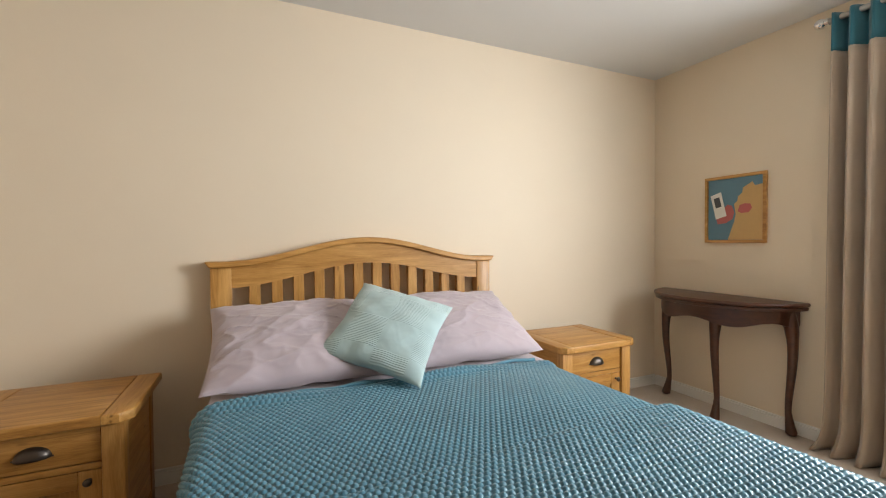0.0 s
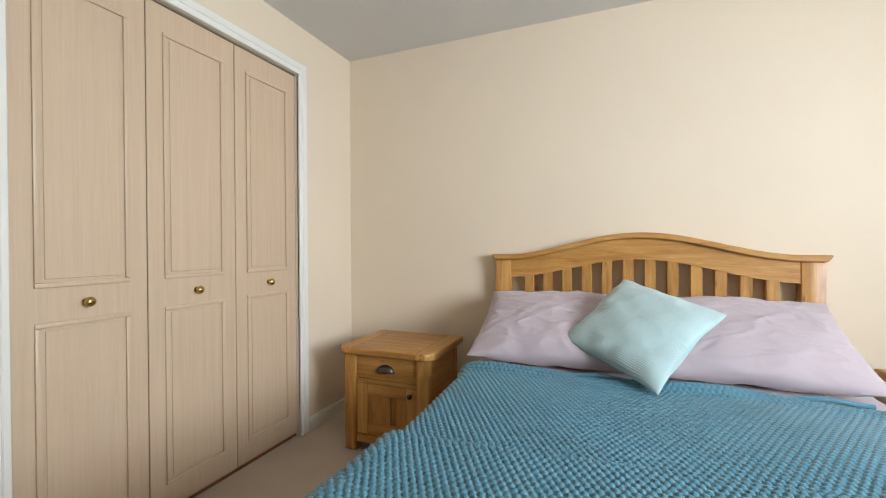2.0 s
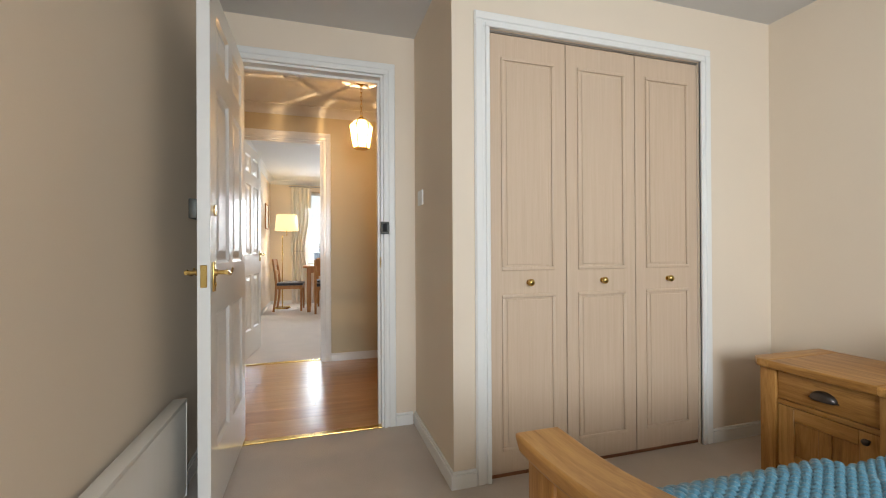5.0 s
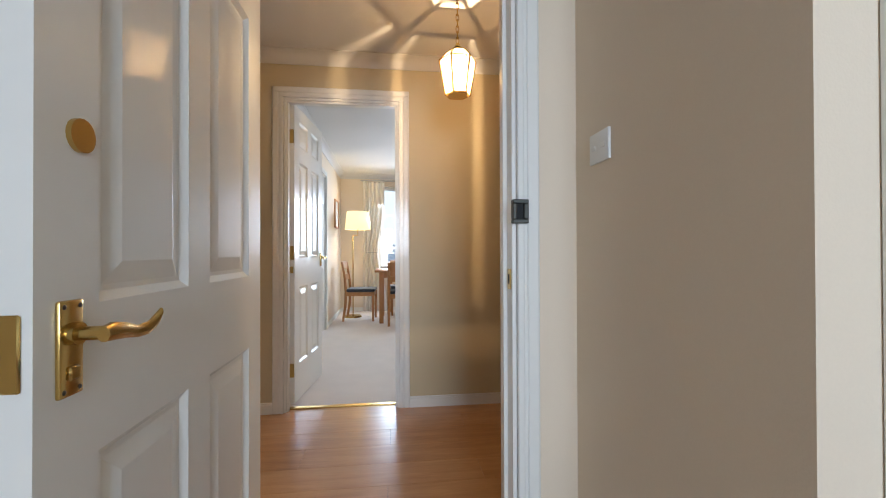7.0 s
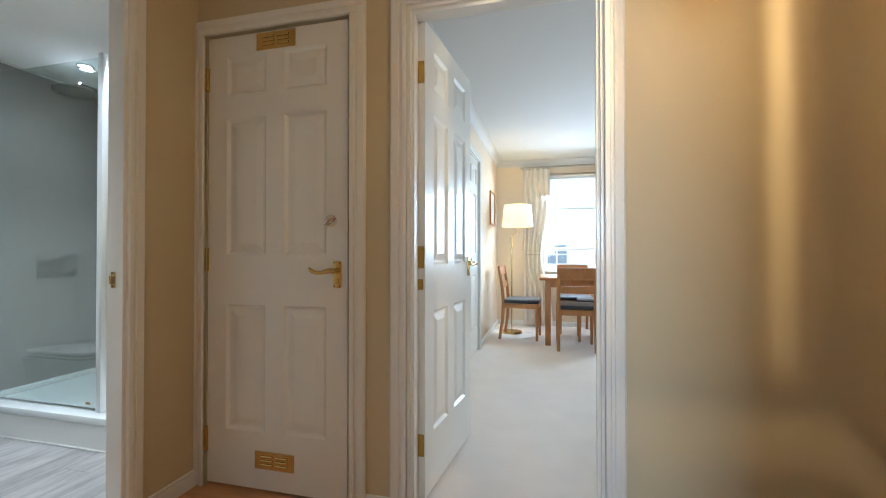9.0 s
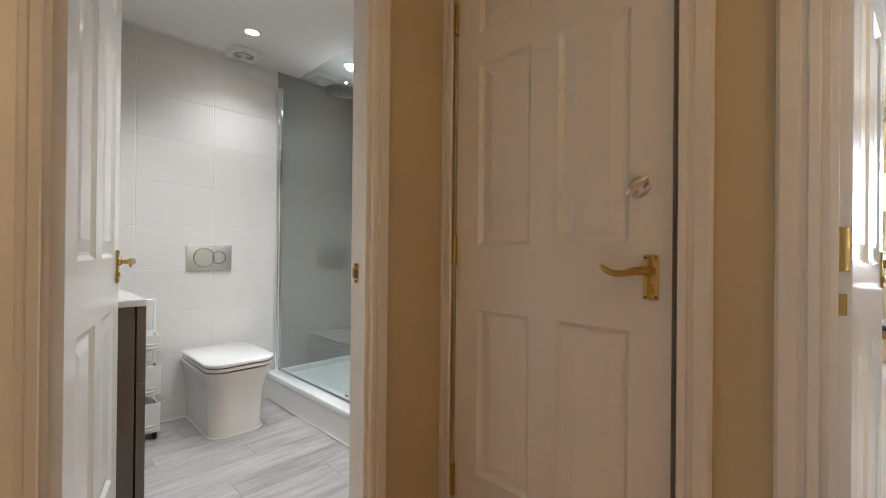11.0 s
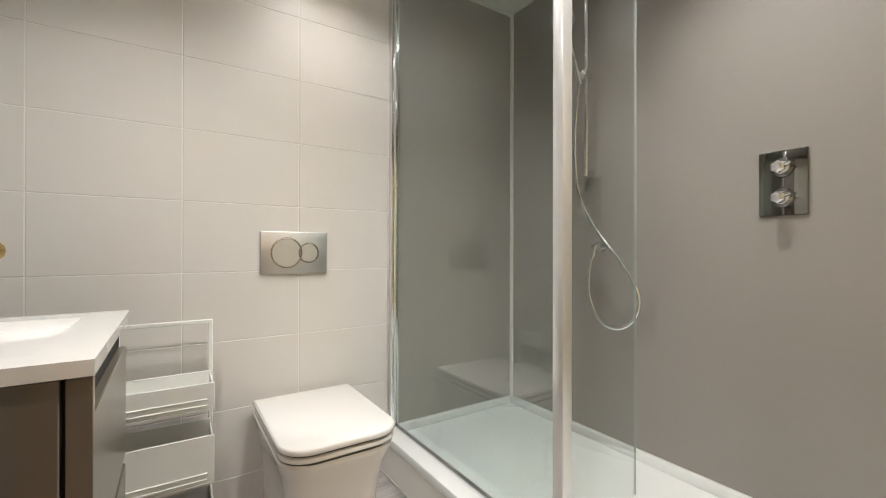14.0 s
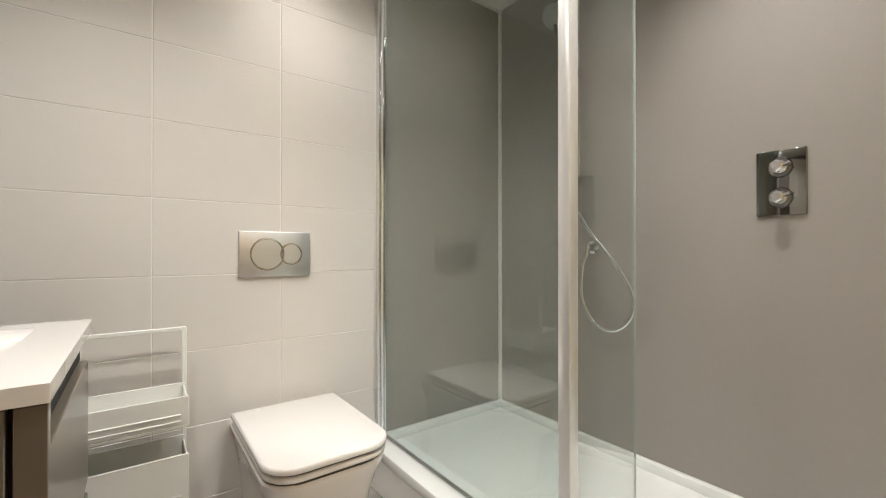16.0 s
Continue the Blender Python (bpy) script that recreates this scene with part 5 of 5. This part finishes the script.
def dining_chair(m):
    """A light wooden chair with two wide back rails and a dark seat pad; local -x is behind."""
    c = thing("dining_chair", "light wooden dining chair with a dark padded seat", "chair", m, "chairs round the table")
    for y in (-0.185, 0.185):
        part("leg", tube(B(), [(-0.235, y, 0), (-0.20, y, 0.22), (-0.19, y, 0.44), (-0.205, y, 0.62), (-0.245, y, 0.86)], [0.017, 0.019, 0.021, 0.019, 0.016], 8), DINING, c)
        part("leg", tube(B(), [(0.20, y, 0), (0.20, y, 0.43)], [0.016, 0.021], 8), DINING, c)
        part("side_rail", box(B(), -0.19, 0.20, y - 0.011, y + 0.011, 0.37, 0.425), DINING, c)
    for x in (-0.19, 0.20):
        part("seat_rail", box(B(), x - 0.011, x + 0.011, -0.17, 0.17, 0.37, 0.425), DINING, c)
    part("seat_pad", box(B(), -0.19, 0.225, -0.205, 0.205, 0.428, 0.472, 0.018, 3), SEAT, c, "dark navy seat pad")
    for z0, z1, x in ((0.60, 0.675, -0.205), (0.755, 0.865, -0.232)):
        rings = []
        for k in range(9):
            u = 2 * k / 8 - 1
            b = 0.018 * (1 - u * u)
            rings.append([(x - b - 0.008, u * 0.19, z0), (x - b + 0.008, u * 0.19, z0), (x - b - 0.004, u * 0.19, z1), (x - b - 0.02, u * 0.19, z1)])
        part("back_rail", loft(B(), rings), DINING, c)
    return c


dtable = thing("dining_table", "square light wooden dining table", "table", pose(-6.68, -0.08, 0.004))
part("tabletop", box(B(), -0.40, 0.40, -0.40, 0.40, 0.72, 0.75, 0.005), DINING, dtable)
for sx in (-1, 1):
    part("apron", box(B(), sx * 0.335 - 0.011, sx * 0.335 + 0.011, -0.30, 0.30, 0.64, 0.719), DINING, dtable)
    part("apron", box(B(), -0.30, 0.30, sx * 0.31 - 0.011, sx * 0.31 + 0.011, 0.64, 0.719), DINING, dtable)
    for sy in (-1, 1):
        part("leg", box(B(), sx * 0.335 - 0.03, sx * 0.335 + 0.03, sy * 0.31 - 0.03, sy * 0.31 + 0.03, 0, 0.719, 0.003), DINING, dtable)
chair = dining_chair(pose(-6.30, -0.10, 0.004, 0, 0, 180))
for x, y, a in ((-6.72, -0.70, 86), (-6.78, 0.17, -92), (-7.22, -0.06, 2)):
    copy_thing(chair, pose(x, y, 0.004, 0, 0, a))

# ---- bathroom things ----
tray = thing("shower_tray", "raised white shower tray with a panelled upstand", "shower tray", pose(0, 0, 0))
TX, TY0, TY1, TZT = -3.250, BATH_S, BATH_N, 0.172
part("upstand", box(B(), TX - 0.022, TX, TY0, TY1, 0, TZT - 0.042), PLASTIC, tray)
bm = B()
for x0, x1, y0, y1 in ((TX - 0.092, TX + 0.006, TY0, TY1), (BATH_W, BATH_W + 0.03, TY0, TY1), (BATH_W + 0.03, TX - 0.092, TY0, TY0 + 0.03), (BATH_W + 0.03, TX - 0.092, TY1 - 0.05, TY1)):
    box(bm, x0, x1, y0, y1, TZT - 0.04, TZT, 0.006)
part("rim", bm, TRAY, tray)
part("basin", box(B(), BATH_W + 0.02, TX - 0.06, TY0 + 0.02, TY1 - 0.04, TZT - 0.06, TZT - 0.035), TRAY, tray)
bm = rod(B(), (-3.55, -2.78, TZT - 0.036), (-3.55, -2.78, TZT - 0.028), 0.045, seg=28)
part("waste_cover", bm, CHROME, tray, "round chrome waste cover")

screen = thing("shower_screen", "framed glass shower screen with a short return panel", "shower screen", pose(-3.313, 0, TZT))
GH = 1.91
part("wall_profile", box(B(), -0.018, 0.018, BATH_S + 0.001, BATH_S + 0.030, 0, GH, 0.004), CHROME, screen)
part("inner_profile", box(B(), -0.010, 0.010, BATH_S + 0.032, BATH_S + 0.050, 0.004, GH, 0.004), CHROME, screen)
pane = part("pane", box(B(), -0.003, 0.003, BATH_S + 0.05, -2.738, 0.006, GH), SHOWER_GLASS, screen, "large clear fixed pane")
part("bottom_rail", box(B(), -0.010, 0.010, BATH_S + 0.05, -2.738, 0, 0.014, 0.003), CHROME, screen)
post = part("corner_post", box(B(), -0.018, 0.018, -2.736, -2.700, 0, GH + 0.02, 0.006), ALUMINIUM, screen, "wide satin metal corner post")
ret = part("return_pane", box(B(), -0.408, -0.02, -0.003, 0.003, 0.006, GH), RETURN_GLASS, screen, "short clear return pane")
part("pane_edge", box(B(), -0.4095, -0.4082, -0.0032, 0.0032, 0.006, GH), GLASS_EDGE, ret)
ret.matrix_basis = pose(0, -2.718, 0, 0, 0, 8)
part("label", box(B(), 0.003, 0.0036, -2.822, -2.790, 0.034, 0.046), plain("orange_brown_label", (0.35, 0.16, 0.09), 0.5), pane, "tiny orange-brown sticker")
for ob in (pane, ret):
    ob.visible_shadow = False
part("ceiling_stay", rod(B(), (0, -2.718, GH), (-0.715, -2.718, GH + 0.01), 0.007), CHROME, screen)

mixer = thing("shower_mixer", "square chrome shower mixer plate with two round knobs", "shower mixer", pose(BATH_W, -2.492, 1.154))
part("plate", box(B(), 0, 0.009, -0.061, 0.061, -0.0985, 0.0985, 0.004), DARKENED_CHROME, mixer)
for z in (0.045, -0.045):
    part("knob_collar", rod(B(), (0.008, 0, z), (0.015, 0, z), 0.031, 0.028, 28), DARKENED_CHROME, mixer)
    bm = rod(B(), (0.014, 0, z), (0.022, 0, z), 0.021, 0.019, 28)
    rod(bm, (0.022, 0, z), (0.050, 0, z), 0.0165, 0.0185, 6)
    rod(bm, (0.050, 0, z), (0.056, 0, z), 0.0185, 0.013, 6)
    rod(bm, (0.042, 0, z), (0.044, 0.030, z + 0.010), 0.005, 0.0035, 10)
    part("knob", bm, CHROME, mixer)

rail = thing("shower_rail", "chrome riser rail with a hand shower on the grey panel", "shower rail", pose(BATH_W, -3.168, 0))
part("riser", rod(B(), (0.045, 0, 1.27), (0.045, 0, 2.14), 0.010), CHROME, rail)
for z in (1.29, 2.12):
    part("bracket", rod(B(), (0, 0, z), (0.045, 0, z), 0.012), CHROME, rail)
part("slider", box(B(), 0.028, 0.075, -0.022, 0.022, 1.68, 1.72, 0.008), CHROME, rail)
bm = tube(B(), [(0.075, -0.01, 1.66), (0.085, -0.03, 1.76), (0.10, -0.05, 1.86), (0.12, -0.065, 1.93)], [0.011, 0.013, 0.015, 0.018])
hd = rod(B(), (0.115, -0.060, 1.955), (0.145, -0.050, 1.935), 0.045, 0.05, 24)
part("handset", bm, CHROME, rail)
part("spray_head", hd, STEEL, rail)
hose = thing("shower_hose", "chrome hose looping from a wall outlet to the hand shower", "shower hose", pose(BATH_W, 0, 0))
pts = []
ctrl = [(0.075, -3.265, 1.66), (0.075, -3.285, 1.45), (0.07, -3.275, 1.22), (0.065, -3.20, 1.05), (0.06, -3.06, 0.88), (0.06, -3.00, 0.77), (0.06, -3.02, 0.68), (0.06, -3.09, 0.635), (0.06, -3.17, 0.66), (0.06, -3.22, 0.75), (0.055, -3.225, 0.86), (0.05, -3.21, 0.93)]
ctrl = [(x, y + 0.082, z + 0.004) for x, y, z in ctrl]
for i in range(len(ctrl) - 1):
    p0, p1, p2, p3 = (Vector(ctrl[max(0, min(len(ctrl) - 1, i + k))]) for k in (-1, 0, 1, 2))
    for f in (0, 0.2, 0.4, 0.6, 0.8):
        pts.append(0.5 * (2 * p1 + (p2 - p0) * f + (2 * p0 - 5 * p1 + 4 * p2 - p3) * f * f + (3 * p1 - p0 - 3 * p2 + p3) * f ** 3))
pts.append(Vector(ctrl[-1]))
part("hose", tube(B(), pts, 0.009, 10), CHROME, hose)
bm = rod(B(), (0, -3.122, 0.965), (0.012, -3.122, 0.965), 0.027, seg=24)
rod(bm, (0, -3.122, 0.965), (0.055, -3.122, 0.965), 0.015)
rod(bm, (0.05, -3.122, 0.975), (0.05, -3.126, 0.925), 0.011)
part("wall_outlet", bm, CHROME, hose)

rain = thing("rain_shower", "round chrome overhead rain shower on a wall arm", "shower head", pose(-3.58, -3.30, 2.05))
part("rose", rod(B(), (0, 0, 0), (0, 0, 0.008), 0.125, seg=40), CHROME, rain)
part("face", rod(B(), (0, 0, -0.003), (0, 0, 0.0), 0.118, seg=40), STEEL, rain)
part("arm", tube(B(), [(0, 0, 0.008), (0, 0, 0.045), (-0.02, 0, 0.06), (-0.45, 0, 0.06)], 0.010), CHROME, rain)

# toilet
def rounded(w, y0, y1, r, n=6, taper=0.0):
    """A U-shaped plan: square at the wall, rounded at the front."""
    pts = [(w, y0), ]
    pts = [(-w, y0), (w, y0)]
    for k in range(n + 1):
        a = math.pi / 2 * k / n
        pts.append((w - r + r * math.cos(a), y1 - r + r * math.sin(a)))
    for k in range(n + 1):
        a = math.pi / 2 + math.pi / 2 * k / n
        pts.append((-w + r + r * math.cos(a), y1 - r + r * math.sin(a)))
    return pts


toilet = thing("toilet", "white back-to-wall toilet with a closed square seat", "toilet", pose(-2.915, BATH_S, 0))
rings = []
for z, w, y1, r in ((0.0, 0.136, 0.462, 0.075), (0.012, 0.138, 0.464, 0.075), (0.09, 0.138, 0.466, 0.078), (0.17, 0.142, 0.473, 0.08), (0.24, 0.150, 0.487, 0.083), (0.30, 0.162, 0.507, 0.086), (0.335, 0.173, 0.520, 0.086), (0.350, 0.176, 0.523, 0.085), (0.356, 0.172, 0.520, 0.082)):
    rings.append([(x, y, z) for x, y in rounded(w, 0.001, y1, r)])
part("pan", loft(B(), rings), CERAMIC, toilet)
part("sealant", slab(B(), rounded(0.142, 0.001, 0.468, 0.079), 0.0, 0.005, 0.001), PLASTIC, toilet)
# dark slabs put in for the shade between pan, seat and lid
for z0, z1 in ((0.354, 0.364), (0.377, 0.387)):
    part("rubber_buffer", slab(B(), rounded(0.168, 0.06, 0.521, 0.080), z0, z1), KEEP_AND_SHADE, toilet, "dark slab painted in for the shade under the seat")
part("seat", slab(B(), rounded(0.176, 0.050, 0.530, 0.085), 0.363, 0.379, 0.005), CERAMIC, toilet)
part("lid", slab(B(), rounded(0.180, 0.045, 0.535, 0.088), 0.386, 0.406, 0.007), CERAMIC, toilet, "closed flat lid")
for s in (-1, 1):
    part("seat_hinge", rod(B(), (s * 0.10 - 0.03, 0.038, 0.386), (s * 0.10 + 0.03, 0.038, 0.386), 0.011), CHROME, toilet)
    part("fixing_cap", rod(B(), (s * 0.132, 0.30, 0.06), (s * 0.143, 0.30, 0.06), 0.012), CERAMIC, toilet)

FLUSH_METAL = plain("matt_chrome", (0.64, 0.67, 0.69), 0.42, 1.0, vary=0.04, relief=0.01)
flush = thing("flush_plate", "chrome dual flush plate on the white tiled wall", "flush plate", pose(-2.890, BATH_S, 0.939))
part("plate", box(B(), -0.125, 0.125, 0, 0.012, -0.081, 0.081, 0.003), FLUSH_METAL, flush)
for x, r in ((0.030, 0.056), (-0.053, 0.037)):
    bm = B()
    pts = [(x + r * math.cos(a), 0.0125, r * math.sin(a)) for a in (2 * math.pi * k / 40 for k in range(41))]
    tube(bm, pts, 0.0022, 8)
    # dark ring stands in for the shade in the groove round the button
    part("button_groove", tube(B(), [(px, 0.0112, pz) for px, py, pz in pts], 0.0032, 8), PEWTER, flush)
    part("button", rod(B(), (x, 0.010, 0), (x, 0.0128, 0), r - 0.002, seg=40), FLUSH_METAL, flush)
    part("button_ring", bm, CHROME, flush)

# vanity against the east wall
van = thing("vanity_unit", "taupe lacquered vanity unit with a white basin top", "vanity", pose(-2.405, 0, 0))
VY0, VY1 = -3.25, -2.722
part("carcass", box(B(), 0.024, BATH_E + 2.405, VY0 + 0.006, VY1 - 0.022, 0.0, 0.775), TAUPE, van)
part("side_panel", box(B(), 0.036, BATH_E + 2.405, VY1 - 0.020, VY1 - 0.004, 0.0, 0.782, 0.001, 1), TAUPE, van)
part("side_panel", box(B(), 0.002, 0.030, VY1 - 0.020, VY1 - 0.004, 0.0, 0.50, 0.001, 1), TAUPE, van)
part("side_panel", box(B(), 0.002, 0.030, VY1 - 0.020, VY1 - 0.004, 0.503, 0.782, 0.001, 1), TAUPE, van)
# near-black strip painted in for the shade between the side panels
part("shadow_gap", box(B(), 0.027, 0.039, VY1 - 0.0215, VY1 - 0.0195, 0.0, 0.782), DARK, van)
part("door", box(B(), 0.006, 0.023, VY0 + 0.006, VY1 - 0.027, 0.47, 0.722, 0.002, 1), TAUPE, van, "glossy taupe drawer front")
part("door", box(B(), 0.006, 0.023, VY0 + 0.006, VY1 - 0.024, 0.08, 0.445, 0.002, 1), TAUPE, van)
# near-black sheet stands in for shade in the grip recess
part("handle_channel", box(B(), 0.019, 0.024, VY0 + 0.006, VY1 - 0.0205, 0.724, 0.780), DARK, van)
bm = B()
X1 = BATH_E + 2.405
loops = [[bm.verts.new((x, y, z)) for x, y in ((a, c), (b, c), (b, d), (a, d))] for a, b, c, d, z in ((0, X1, VY0, VY1, 0.784), (0, X1, VY0, VY1, 0.806), (0.075, X1 - 0.09, VY0 + 0.07, VY1 - 0.07, 0.806), (0.075, X1 - 0.09, VY0 + 0.07, VY1 - 0.07, 0.784))]
for p, q in zip(loops, loops[1:] + loops[:1]):
    for k in range(4):
        bm.faces.new((p[k], p[(k + 1) % 4], q[(k + 1) % 4], q[k]))
part("basin_top", bm, CERAMIC, van, "white ceramic basin top")
rings = []
for z, s in ((0.8055, 1.0), (0.796, 0.98), (0.787, 0.93), (0.7855, 0.5)):
    cx, cy, hx, hy = (0.075 + X1 - 0.09) / 2, (VY0 + VY1) / 2, (X1 - 0.165) / 2 * s, (VY1 - VY0 - 0.14) / 2 * s
    rings.append([(cx - hx, cy - hy, z), (cx + hx, cy - hy, z), (cx + hx, cy + hy, z), (cx - hx, cy + hy, z)])
bm = B()
rows = [[bm.verts.new(p) for p in r] for r in rings]
for a, b in zip(rows, rows[1:]):
    for k in range(4):
        bm.faces.new((a[k], a[(k + 1) % 4], b[(k + 1) % 4], b[k]))
bm.faces.new(rows[-1])
part("basin_bowl", bm, CERAMIC, van)

# slim three-tier caddy between vanity and wall
caddy = thing("storage_caddy", "slim white three-basket storage caddy beside the vanity", "storage rack", pose(-2.60, -3.625, 0))
CW, CDEP = 0.25, 0.17
for x in (0.0, CW):
    part("upright", box(B(), x - 0.006, x + 0.006, 0.0, 0.016, 0.03, 0.715, 0.002, 1), CADDY, caddy)
part("top_bar", box(B(), -0.006, CW + 0.006, 0.0, 0.014, 0.703, 0.715, 0.002, 1), CADDY, caddy)
for z, h in ((0.46, 0.085), (0.235, 0.15), (0.04, 0.15)):
    bk = part("basket", box(B(), 0.0, CW, 0.016, CDEP, z, z + 0.006), CADDY, caddy)
    for x0, x1, y0, y1, hh in ((0.0, CW, CDEP - 0.005, CDEP, h), (0.0, CW, 0.016, 0.021, h), (0.0, 0.005, 0.021, CDEP - 0.005, h * 0.9), (CW - 0.005, CW, 0.021, CDEP - 0.005, h * 0.9)):
        part("basket_side", box(B(), x0, x1, y0, y1, z + 0.006, z + hh, 0.0015, 1), CADDY, bk)
    for k in (1, 2):
        part("bead", rod(B(), (0.02, CDEP + 0.001, z + 0.018 * k), (CW - 0.02, CDEP + 0.001, z + 0.018 * k), 0.003, seg=6), CADDY, bk)
for x in (0.02, CW - 0.02):
    for y in (0.03, CDEP - 0.02):
        part("castor", rod(B(), (x - 0.006, y, 0.02), (x + 0.006, y, 0.02), 0.02, seg=14), DARK, caddy)

fan = thing("extractor_fan", "square white extractor fan on the bathroom ceiling", "extractor fan", pose(-3.045, -3.59, TZ))
part("cover", box(B(), -0.085, 0.085, -0.085, 0.085, -0.028, 0, 0.010), PLASTIC, fan)
part("well", rod(B(), (0, 0, -0.0295), (0, 0, -0.027), 0.056, seg=32), DARK, fan)
for r in (0.048, 0.034, 0.020):
    part("grille_ring", tube(B(), [(r * math.cos(a), r * math.sin(a), -0.031) for a in (2 * math.pi * k / 32 for k in range(33))], 0.003, 6), PLASTIC, fan)
part("hub", rod(B(), (0, 0, -0.034), (0, 0, -0.028), 0.010), PLASTIC, fan)
light = thing("downlight", "small recessed LED downlight in the bathroom ceiling", "downlight", pose(-2.985, -3.30, TZ), "bathroom downlights")
part("bezel", tube(B(), [(0.040 * math.cos(a), 0.040 * math.sin(a), -0.002) for a in (2 * math.pi * k / 32 for k in range(33))], 0.006, 8), CHROME, light)
part("lens", rod(B(), (0, 0, -0.002), (0, 0, 0.001), 0.034, seg=28), LED, light).visible_shadow = False
# the last two fittings are unseen, added to go with the extra bulbs
for sx, sy in ((-3.60, -3.26), (-2.97, -2.5), (-3.56, -2.5), (-2.34, -3.0)):
    copy_thing(light, pose(sx, sy, TZ))

# ---- outside the living room windows ----
setting("ground", box(B(), -400, 400, -400, 400, -3.3, -3.1), plain("asphalt", (0.06, 0.06, 0.062), 0.9, relief=0.2), "grey street below the windows")
RENDER_WALL = plain("pale_house_render", (0.84, 0.83, 0.80), 0.85, vary=0.06, relief=0.2)
PANES = plain("dark_window_glass", (0.22, 0.25, 0.30), 0.1, vary=0.2, relief=0.0)
house = thing("town_house", "pale rendered terraced house across the street", "house", pose(-24, 0, -3.1))
part("wall", box(B(), -0.4, 0, -14, 16, 0, 9.5), RENDER_WALL, house)
bm = B()
bm.faces.new([bm.verts.new(p) for p in ((-5, -14, 11.4), (-5, 16, 11.4), (0.3, 16, 9.5), (0.3, -14, 9.5))])
roof = part("roof", bm, plain("grey_slate", (0.09, 0.09, 0.10), 0.7, relief=0.3), house)
roof.modifiers.new("thick", "SOLIDIFY").thickness = 0.15
for j in range(2):
    for k in range(12):
        y, z = -12.5 + k * 2.4, 0.75 + j * 2.75
        w = part("window", box(B(), -0.05, 0.03, y, y + 1.15, z, z + 1.10), GLOSS, house)
        for yy in (y + 0.08, y + 0.62):
            for zz in (z + 0.07, z + 0.58):
                part("pane", box(B(), 0.02, 0.035, yy, yy + 0.46, zz, zz + 0.45), PANES, w)
        part("sill", box(B(), 0.0, 0.14, y - 0.06, y + 1.21, z - 0.10, z), RENDER_WALL, w)

# ---- pieces of floors and walls ----
cube_cache = {}


def piece(name, size, m, material, parent, bevel=0.0012):
    """One tile or plank; alike ones share their mesh."""
    key = (name, tuple(round(s, 4) for s in size), material.name)
    if key not in cube_cache:
        cube_cache[key] = mesh_of(name, box(B(), 0, size[0], 0, size[1], 0, size[2], bevel, 1), material)
    ob = new(name, cube_cache[key])
    ob.parent = parent
    ob.matrix_basis = m
    return ob


# hall laminate boards run along the hall
bw, bl = 0.19, 1.28
x, i = HALL_W - 0.05, 0
while x < DOOR_X:
    wd = min(bw, DOOR_X - 0.001 - x)
    y = -1.96 - (0.43 * i) % bl
    while y < 2.0:
        a, b = max(y, -1.96), min(y + bl, 2.0)
        if b - a > 0.02 and wd > 0.01:
            piece("plank", (wd - 0.0008, b - a - 0.0008, 0.006), pose(x, a, -0.006), LAMINATE, hall_floor, 0.0008)
        y += bl
    x, i = x + bw, i + 1

# bathroom vinyl planks run across, towards the shower
bw, bl = 0.152, 0.92
y, i = BATH_S, 0
while y < -1.96:
    wd = min(bw, -1.96 - y)
    x = TX - (0.37 * i) % bl
    while x < BATH_E:
        a, b = max(x, TX - 0.02), min(x + bl, BATH_E)
        if b - a > 0.02:
            piece("plank", (b - a - 0.001, wd - 0.001, 0.006), pose(a, y, -0.006), VINYL, bath_floor, 0.0008)
        x += bl
    y, i = y + bw, i + 1

# bathroom wall tiles, stack bonded
tw, th = 0.389, 0.2483
for k in range(-1, 5):
    for j in range(-1, 9):
        x0, x1 = -2.908 + (k - 1) * tw, -2.908 + k * tw
        z0, z1 = 0.1247 + j * th, 0.1247 + (j + 1) * th
        x0, x1, z0, z1 = max(x0, -3.297), min(x1, BATH_E), max(z0, 0.0), min(z1, TZ)
        if x1 - x0 > 0.03 and z1 - z0 > 0.02:
            piece("tile", (x1 - x0 - 0.0025, 0.007, z1 - z0 - 0.0025), pose(x0 + 0.00125, BATH_S - 0.007, z0 + 0.00125), TILE, bath_south)
